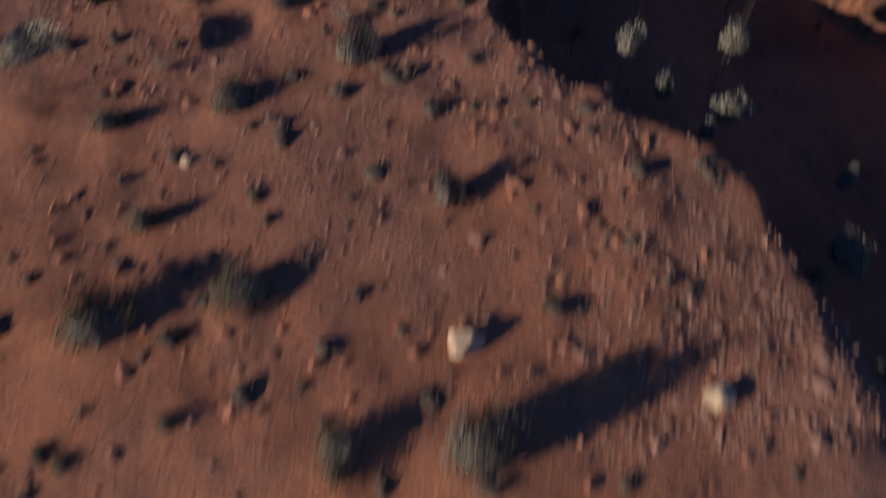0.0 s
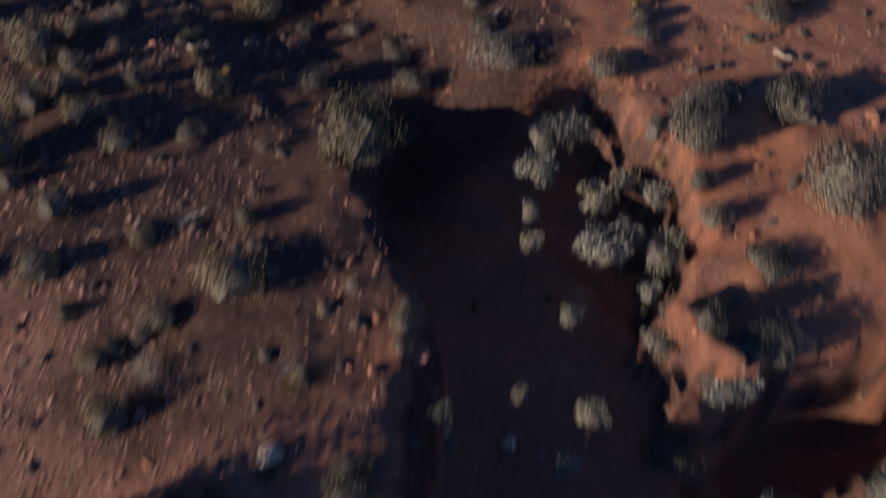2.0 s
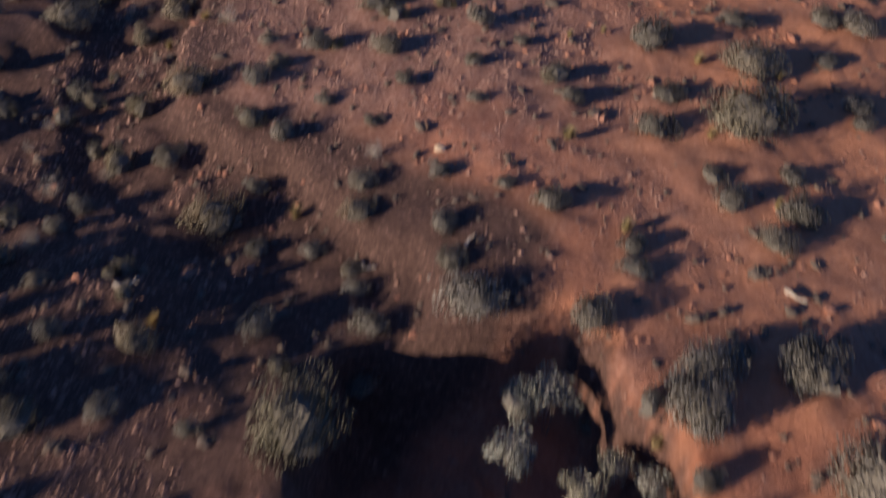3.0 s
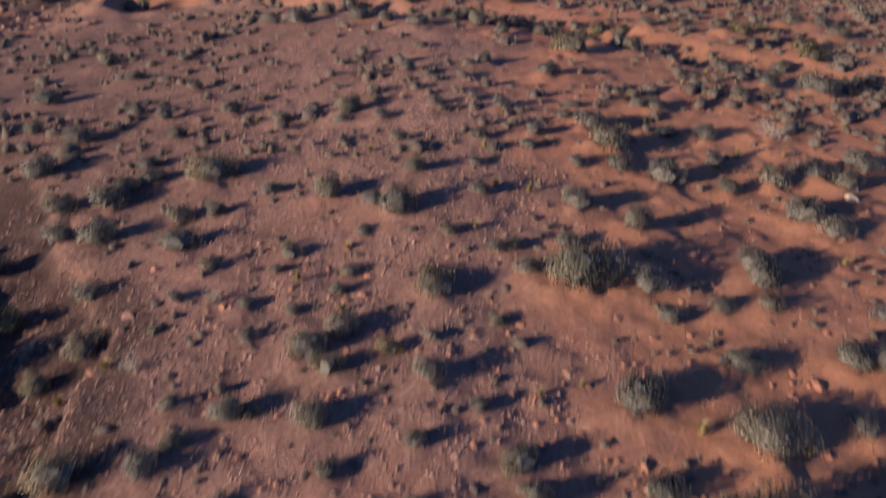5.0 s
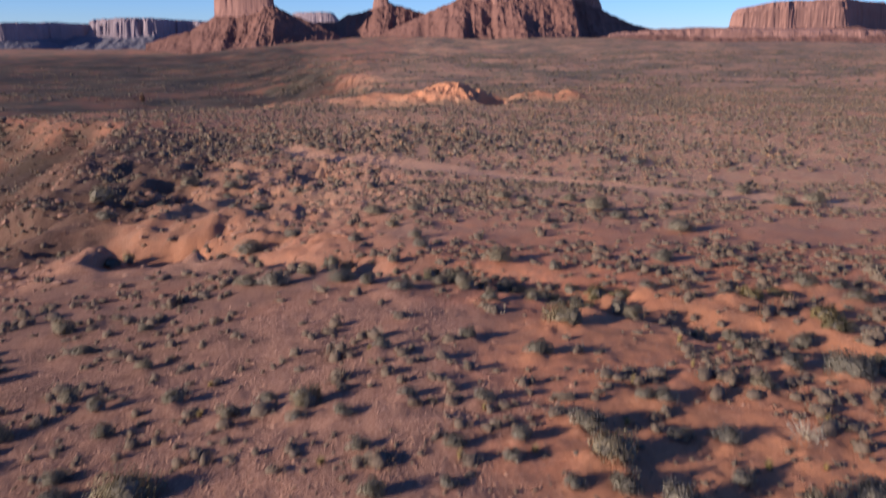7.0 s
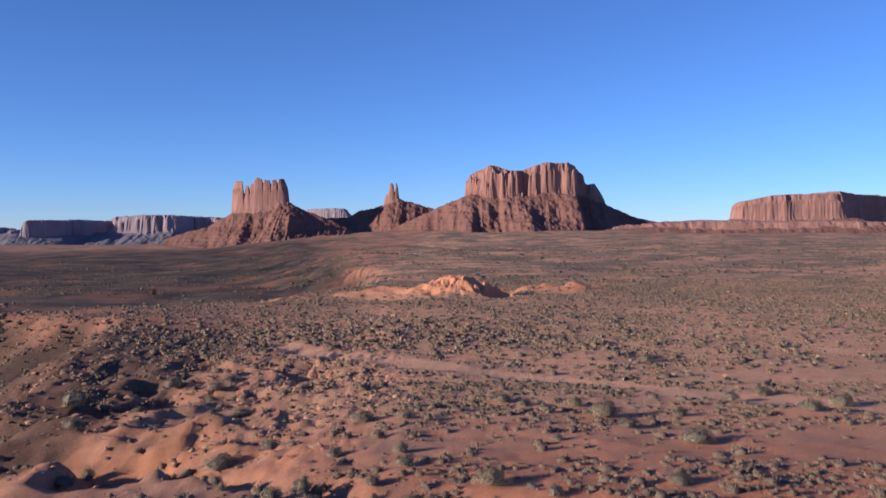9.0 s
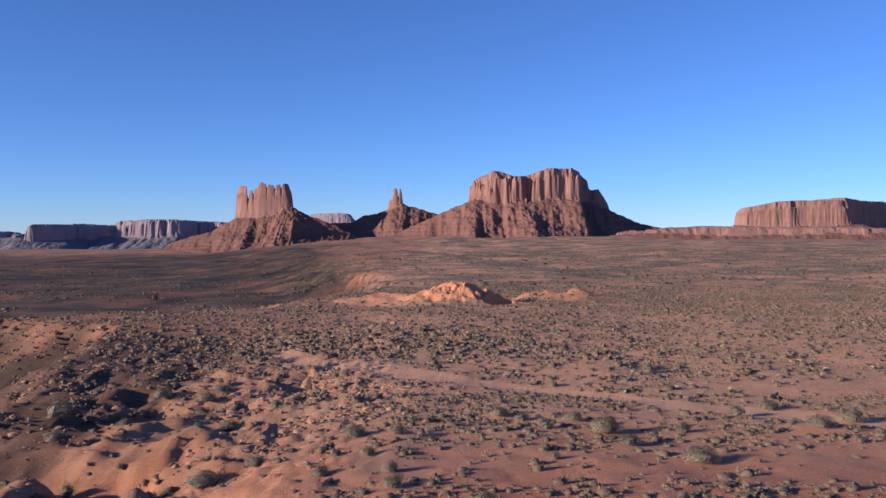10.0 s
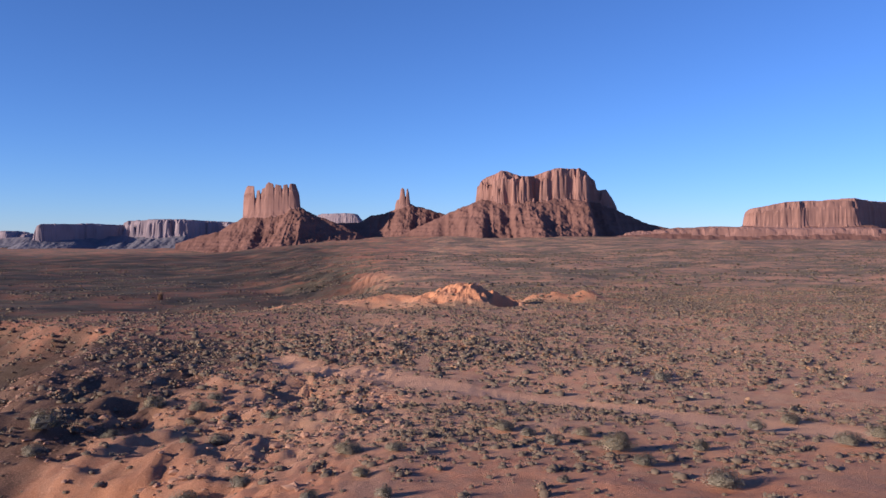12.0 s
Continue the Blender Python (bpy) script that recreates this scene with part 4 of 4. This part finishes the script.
def strew(name, label, category, mat, seed, at, size, flat):
    """Many loose lumps of one kind in one mesh."""
    rng = np.random.default_rng(seed)
    bm = bmesh.new()
    bmesh.ops.create_icosphere(bm, subdivisions=1, radius=1)
    ball = np.array([tuple(w.co) for w in bm.verts])
    tris = np.array([[w.index for w in face.verts] for face in bm.faces])
    bm.free()
    n = len(at)
    base = ball[None] * rng.uniform(0.6, 1.15, (n, len(ball), 1)) * size[:, None, None] * np.stack([rng.uniform(0.7, 1.5, n), rng.uniform(0.7, 1.2, n), flat * rng.uniform(0.6, 1.2, n)], -1)[:, None]
    turn = rng.uniform(0, math.tau, n)
    c, s = np.cos(turn)[:, None], np.sin(turn)[:, None]
    v = np.stack([base[..., 0] * c - base[..., 1] * s, base[..., 0] * s + base[..., 1] * c, base[..., 2]], -1) + at[:, None]
    f = (tris[None] + np.arange(n)[:, None, None] * len(ball)).reshape(-1, 3)
    return tagged(mesh_object(name, v.reshape(-1, 3), f, mat), label, category, kind="stuff")


def rubble():
    rng = np.random.default_rng(27)
    n = 5200
    y = rng.uniform(-30, 6, n)
    x = rng.uniform(-13, 6, n)
    z, sand, gravel, track, shale_shade, _ = land(x, y)
    lip = np.exp(-(((x + 5.9) / 1.3) ** 2)) * smooth(-8, -12, y)
    patch = fbm(x / 1.6, y / 1.6, 110, 3)
    keep = (rng.uniform(0, 1, n) < np.clip(0.3 + 0.5 * patch + 0.6 * lip - 0.35 * shale_shade, 0.05, 1)) & (z > -1.6)
    at = np.stack([x, y, z + 0.01], -1)[keep]
    strew("earth_clods", "crusted clods of red earth lying on the bank", "earth", CLOD, 28, at, np.clip(rng.lognormal(-2.95, 0.45, len(at)), 0.025, 0.17), 0.7)
    n = 15000
    y = rng.uniform(38, 130, n)
    x = rng.uniform(-54, -3, n)
    patch = fbm(x / 7, y / 7, 114, 3)
    keep = patch + 0.35 * rng.normal(size=n) > 0.55
    at = np.stack([x, y, land(x, y)[0] + 0.03], -1)[keep]
    strew("broken_slabs", "broken slabs of brown sandstone on the slope", "rock", STONE, 29, at, np.clip(rng.lognormal(-1.9, 0.55, len(at)), 0.06, 0.6), 0.45)


rubble()


def boulder(x, y, r, mat, label, seed, flat=0.75):
    rng = np.random.default_rng(seed)
    bm = bmesh.new()
    bmesh.ops.create_icosphere(bm, subdivisions=3, radius=r)
    for v in bm.verts:
        p = v.co / r
        v.co *= 1 + 0.3 * noise.noise(p * 1.1 + Vector((seed, 0, 0))) + 0.1 * noise.noise(p * 3.3)
        v.co.z *= flat
    for k in range(9):
        cut = Vector(rng.normal(size=3)).normalized()
        bmesh.ops.bisect_plane(bm, geom=bm.verts[:] + bm.edges[:] + bm.faces[:], plane_co=cut * r * 0.66, plane_no=cut, clear_outer=True)
        bmesh.ops.holes_fill(bm, edges=[e for e in bm.edges if e.is_boundary])
    me = bpy.data.meshes.new("boulder")
    bm.to_mesh(me)
    bm.free()
    me.materials.append(mat)
    ob = new("boulder", me)
    ob.location = (x, y, float(land(x, y)[0]) + 0.3 * r)
    return tagged(ob, label, "rock", "boulders")


def boulders():
    pale, red = "pale tan sandstone block on red soil", "red-brown sandstone block half sunk in soil"
    for n, (x, y, r) in enumerate(((-6.95, -25.6, 0.17), (-4.44, -26.4, 0.14), (-10.45, -22.45, 0.07), (-7.5, -16.2, 0.13), (-4.32, -4.1, 0.09), (8.9, 8.8, 0.16), (-4.2, -15.2, 0.1))):
        boulder(x, y, r * 1.3, PALE_STONE, pale, 200 + n)
    for n, (x, y, r) in enumerate(((-18.6, 71.4, 0.8), (-18.0, 73.3, 0.6), (-16.5, 71.7, 0.5), (-15.8, 68.0, 0.4), (-10.1, 62.2, 0.5), (-11.7, 59.9, 0.6), (-13.4, 64.2, 0.4),
                                   (-9.4, 63.6, 0.35), (-66.0, 146.0, 1.5), (-63.5, 145.0, 1.0), (-61.0, 147.0, 0.8), (-30.3, 66.8, 0.5), (-30.0, 72.3, 0.6), (-30.2, 75.5, 0.6),
                                   (-28.5, 70.0, 0.5), (-6.0, 150.0, 0.8), (-9.0, 152.0, 0.9), (17.5, 219.5, 1.3), (19.5, 221.0, 1.0))):
        boulder(x, y, r * 0.75, STONE, red, 230 + n, 0.55)


boulders()


def dead_branch(x, y, turn, long, seed):
    rng = np.random.default_rng(seed)
    top = new("dead_branch")
    spine = [(k * long / 4, rng.normal() * 0.04, 0.03 + 0.02 * abs(rng.normal())) for k in range(5)]
    v, f = tube(spine, (0.045, 0.04, 0.032, 0.022, 0.01), 6)
    mesh_object("limb", v, f, PALE_WOOD, top)
    for k in range(3):
        foot = Vector(spine[1 + k])
        tip = foot + Vector((0.2 + 0.1 * k, rng.choice((-1, 1)) * rng.uniform(0.12, 0.3), 0.12)) * long * 0.6
        v, f = tube([tuple(foot), tuple((foot + tip) / 2 + Vector((0, 0, 0.03))), tuple(tip)], (0.02, 0.014, 0.006))
        mesh_object("twig", v, f, PALE_WOOD, top)
    top.matrix_basis = pose(x, y, float(land(x, y)[0]) + 0.02, 0, 0, turn)
    return tagged(top, "bleached dead branch lying on the ground", "branch", "dead branches")


for n, (bx, by, bt, bl) in enumerate(((-9.2, -12.5, 40, 0.5), (-9.9, -7.6, 10, 0.4), (-5.8, -6.5, -30, 0.5), (-4.0, -6.9, 60, 0.35), (1.4, -8.0, -60, 0.4), (-4.6, -7.4, 20, 0.5), (-9.8, -12.7, 80, 0.4))):
    dead_branch(bx, by, bt, bl, 300 + n)


# ---- buttes ----
FOCAL, HORIZON, EYE_Z = 1468.0, 418.0, 11.5


def at_range(px, py, far):
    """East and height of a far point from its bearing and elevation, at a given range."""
    return (px - 784) / FOCAL * far, EYE_Z + (HORIZON - py) / FOCAL * far


def butte(name, label, far, depth, crest, skirt, low, mats, seed, rugged=1.0, cells=260, skew=0.0, square=2.4, back=None, fan=False, run=1.9):
    """A sandstone butte: the skyline of its cliff and of the talus it stands on as (bearing, elevation) pairs, and the elevation of its foot.
    back: a stretch of the wall that stands back, from one bearing to another, in metres; fan: the ends run along the line of sight."""
    top = new(name)
    cx, sx = np.array([at_range(px, py - 1, far) for px, py in crest]), np.array([at_range(*p, far) for p in skirt])
    x0, x1, a0, a1 = cx[0, 0], cx[-1, 0], sx[0, 0], sx[-1, 0]
    mid, half, base = (x0 + x1) / 2, (x1 - x0) / 2, at_range(0, low, far)[1]
    front = (sx[:, 1].max() - base) * run * 1.25 + 30
    step = (a1 - a0) / cells
    deeper = (back[2] if back else 0) + max(0, skew * (a1 - x0))
    x, y = np.meshgrid(np.arange(a0 - 10, a1 + 10, step), np.arange(far - front + min(0, skew * (a0 - x0)), far + depth + deeper + 60, step * 1.5))
    shift = skew * (x - x0)
    if back:
        shift = shift + back[2] * smooth(at_range(back[0], 0, far)[0], at_range(back[1], 0, far)[0], x)
    plan_x = x * far / y if fan else x
    across, into = (plan_x - mid) / half, (y - far - depth / 2 - shift) / (depth / 2)
    inside = (1 - (np.abs(across) ** square + np.abs(into) ** square) ** (1 / square)) * min(half, depth / 2)
    wild = rugged * min(1.0, half / 120)
    wall = 5 + inside + wild * (16 * fbm(x / 70, y / 70, seed, 3) - 10 * np.abs(fbm(x / 27, y / 27, seed + 4, 2)) - 4 * np.abs(fbm(x / 10, y / 10, seed + 6, 2)))
    crest_z = np.interp(plan_x, cx[:, 0], cx[:, 1], left=base, right=base) + wild * 2.0 * fbm(x / 22, y / 22, seed + 8, 3)

    # the talus falls from the foot of the wall in spurs and gullies, over a few ledges
    shoulder = np.interp(plan_x, sx[:, 0], sx[:, 1], left=base - 8, right=base - 8)
    tall = np.maximum(shoulder - base, 4)
    away = np.maximum((far + 8 + shift - y) / (tall * run * (1 + 0.25 * fbm(x / 90, y / 300, seed + 10, 2))), (y - far - depth - shift) / (tall * 1.3))
    away = np.clip(away, 0, 1.5)
    fall = np.clip(1 - away, 0, 1) ** 1.2 - 0.12 * np.clip(away - 1, 0, 1)
    spurs = np.abs(fbm(x / 62 + 0.12 * away, away * 0.5, seed + 12, 3)) + 0.4 * np.abs(fbm(x / 21, away * 0.8, seed + 13, 2))
    talus = base + tall * (fall - 0.16 * (spurs - 0.35) * np.clip(away * 3, 0, 1) * np.clip(1.2 - away, 0, 1) + 0.03 * fbm(x / 15, y / 15, seed + 15, 3))
    ledge = talus + 0.25 * np.abs((talus / 11) % 1 - 0.5) * 7
    sheer = 5.0 if half < 100 else 7.5
    rise = 0.72 * np.clip(wall / sheer, 0, 1) + 0.28 * np.clip(wall / sheer - 1.3, 0, 1)
    z = ledge + (np.maximum(crest_z, ledge) - ledge) * rise
    rows, cols = x.shape
    n = np.arange(rows * cols).reshape(rows, cols)
    faces = np.stack([n[:-1, :-1], n[:-1, 1:], n[1:, 1:], n[1:, :-1]], -1).reshape(-1, 4)
    verts = np.stack([x, y, z], -1).reshape(-1, 3)
    steep = rise.reshape(-1)[faces].max(1) > 0.02
    for part_name, chosen, mat, note in (("cliff", steep, mats[0], "sheer fluted sandstone wall"), ("talus", ~steep, mats[1], "gullied red talus slope")):
        kept = faces[chosen]
        ids, small = np.unique(kept, return_inverse=True)
        mesh_object(part_name, verts[ids], small.reshape(-1, 4), mat, top, note)
    return tagged(top, label, "butte", "buttes")


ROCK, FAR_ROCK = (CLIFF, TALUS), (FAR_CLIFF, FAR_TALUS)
butte("mesa_butte", "broad red sandstone butte with a saddle in its top", 2600, 300,
      ((828, 330), (831, 315), (839, 313), (852, 310), (870, 305), (877, 302), (887, 303), (904, 309), (920, 314), (937, 310), (964, 301), (970, 298), (1017, 297), (1030, 305), (1042, 317), (1045, 331), (1049, 333), (1062, 332), (1071, 345), (1080, 362)),
      ((690, 420), (740, 398), (777, 381), (807, 368), (826, 360), (840, 354), (930, 352), (1030, 354), (1060, 362), (1077, 368), (1097, 378), (1130, 394), (1150, 399), (1180, 405), (1240, 427)), 436, ROCK, 1, 1.3, 330, square=3.0, back=(1028, 1046, 110), fan=True)
butte("castle_butte", "castle-like red sandstone butte of joined towers", 2600, 90,
      ((421, 345), (422, 331), (430, 329), (440, 330), (441.5, 352), (444, 352), (445, 338), (450, 337), (451, 344), (453, 344), (454, 335), (460, 333), (461, 328), (466, 323), (470, 325), (474, 326), (475, 333), (477, 333), (478, 327), (488, 329), (489, 336), (491, 336), (492, 328), (499, 327), (500, 333), (502, 333), (503, 326), (509, 325), (515, 326), (519, 330), (521, 345)),
      ((300, 432), (345, 418), (377, 411), (397, 398), (410, 393), (422, 384), (440, 379), (500, 371), (520, 367), (537, 377), (560, 386), (600, 402), (650, 427)), 450, ROCK, 2, 0.25, 340, square=3.5, fan=True)
butte("twin_spires", "slim twin sandstone spires on a ridge of talus", 2790, 34,
      ((690, 358), (692, 353), (697, 354), (699, 337), (702, 333), (706, 336), (708, 354), (710, 335), (712, 333), (714, 336), (716, 358)),
      ((520, 412), (564, 396), (627, 395), (634, 389), (644, 382), (670, 379), (687, 371), (692, 367), (700, 364), (716, 361), (727, 366), (747, 370), (767, 377), (790, 384), (830, 400), (870, 425)), 434, ROCK, 4, 0.6, 320, fan=True)
butte("grey_mesa", "small flat-topped mesa greyed with haze, far behind the others", 4000, 140, ((542, 385), (545, 374), (549, 381), (560, 379), (600, 378), (618, 379), (626, 386), (632, 392)), ((500, 418), (540, 394), (634, 394), (690, 418)), 428, FAR_ROCK, 6, 0.4, 140, square=5.0)
butte("long_mesa", "long flat-topped red sandstone mesa", 2900, 380,
      ((1303, 384), (1305, 376), (1314, 370), (1330, 367), (1350, 363), (1377, 358), (1410, 356), (1484, 355), (1500, 356), (1520, 364)),
      ((1230, 425), (1290, 404), (1304, 400), (1420, 399), (1530, 398), (1610, 424)), 436, ROCK, 7, 0.5, 240, square=6.0, fan=True)
butte("long_mesa", "flat-topped red sandstone mesa with its wall in shade", 2860, 300,
      ((1486, 356), (1492, 349), (1512, 350), (1570, 353), (1640, 352), (1760, 356), (1800, 370)),
      ((1440, 425), (1484, 402), (1510, 400), (1820, 400), (1900, 425)), 436, ROCK, 17, 0.7, 200, skew=0.9, square=6.0)
butte("low_ridge", "low broken red ledges at the foot of the mesas", 2480, 90,
      ((1100, 412), (1120, 407), (1180, 402), (1205, 404), (1260, 401), (1300, 402), (1400, 404), (1480, 403), (1568, 404), (1640, 405)),
      ((1030, 436), (1090, 417), (1200, 411), (1300, 414), (1450, 410), (1650, 413), (1800, 436)), 440, ROCK, 8, 0.45, 330)
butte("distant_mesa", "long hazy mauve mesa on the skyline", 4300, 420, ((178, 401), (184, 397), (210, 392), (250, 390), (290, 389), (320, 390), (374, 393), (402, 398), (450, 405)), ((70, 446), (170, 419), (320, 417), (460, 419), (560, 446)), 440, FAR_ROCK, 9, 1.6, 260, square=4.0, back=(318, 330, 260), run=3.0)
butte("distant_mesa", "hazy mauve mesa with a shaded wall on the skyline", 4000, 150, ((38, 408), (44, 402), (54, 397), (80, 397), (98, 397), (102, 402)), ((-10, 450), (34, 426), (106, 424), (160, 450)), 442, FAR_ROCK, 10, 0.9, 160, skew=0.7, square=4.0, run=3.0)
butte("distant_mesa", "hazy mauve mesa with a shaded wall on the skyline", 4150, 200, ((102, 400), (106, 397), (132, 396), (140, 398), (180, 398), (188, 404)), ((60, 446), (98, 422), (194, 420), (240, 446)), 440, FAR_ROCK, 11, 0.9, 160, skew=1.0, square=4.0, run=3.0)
butte("distant_mesa", "faint mesa blued with haze at the edge of the plain", 4550, 150, ((-160, 412), (-60, 410), (10, 410), (36, 413)), ((-240, 440), (-170, 420), (40, 420), (90, 440)), 436, FAR_ROCK, 12, 1.0, 140, run=3.0)


def juniper(x, y, tall):
    rng = np.random.default_rng(400)
    top = new("juniper_tree")
    v, f = tube([(0, 0, -0.3), (0.08, 0.02, 0.35 * tall), (-0.1, 0.05, 0.8 * tall)], (0.2, 0.14, 0.05), 8)
    mesh_object("trunk", v, f, WOOD, top)
    for k in range(4):
        turn = k * 1.7
        v, f = tube([(0.05, 0, 0.3 * tall + 0.3 * k), (0.5 * math.cos(turn), 0.5 * math.sin(turn), 0.4 * tall + 0.35 * k), (0.9 * math.cos(turn), 0.9 * math.sin(turn), 0.5 * tall + 0.4 * k)], (0.08, 0.05, 0.02))
        mesh_object("limb", v, f, WOOD, top)
    v, f = blades(rng, 1600, 14, 0.16, 0.04)
    tagged(mesh_object("crown", v * (1.5, 1.5, tall * 0.75) + (0, 0, 0.28 * tall), f, BROWN, top), kind="stuff")
    top.location = (x, y, float(land(x, y)[0]))
    return tagged(top, "lone dark juniper tree on the low plain", "tree")


juniper(-181, 523, 5.0)
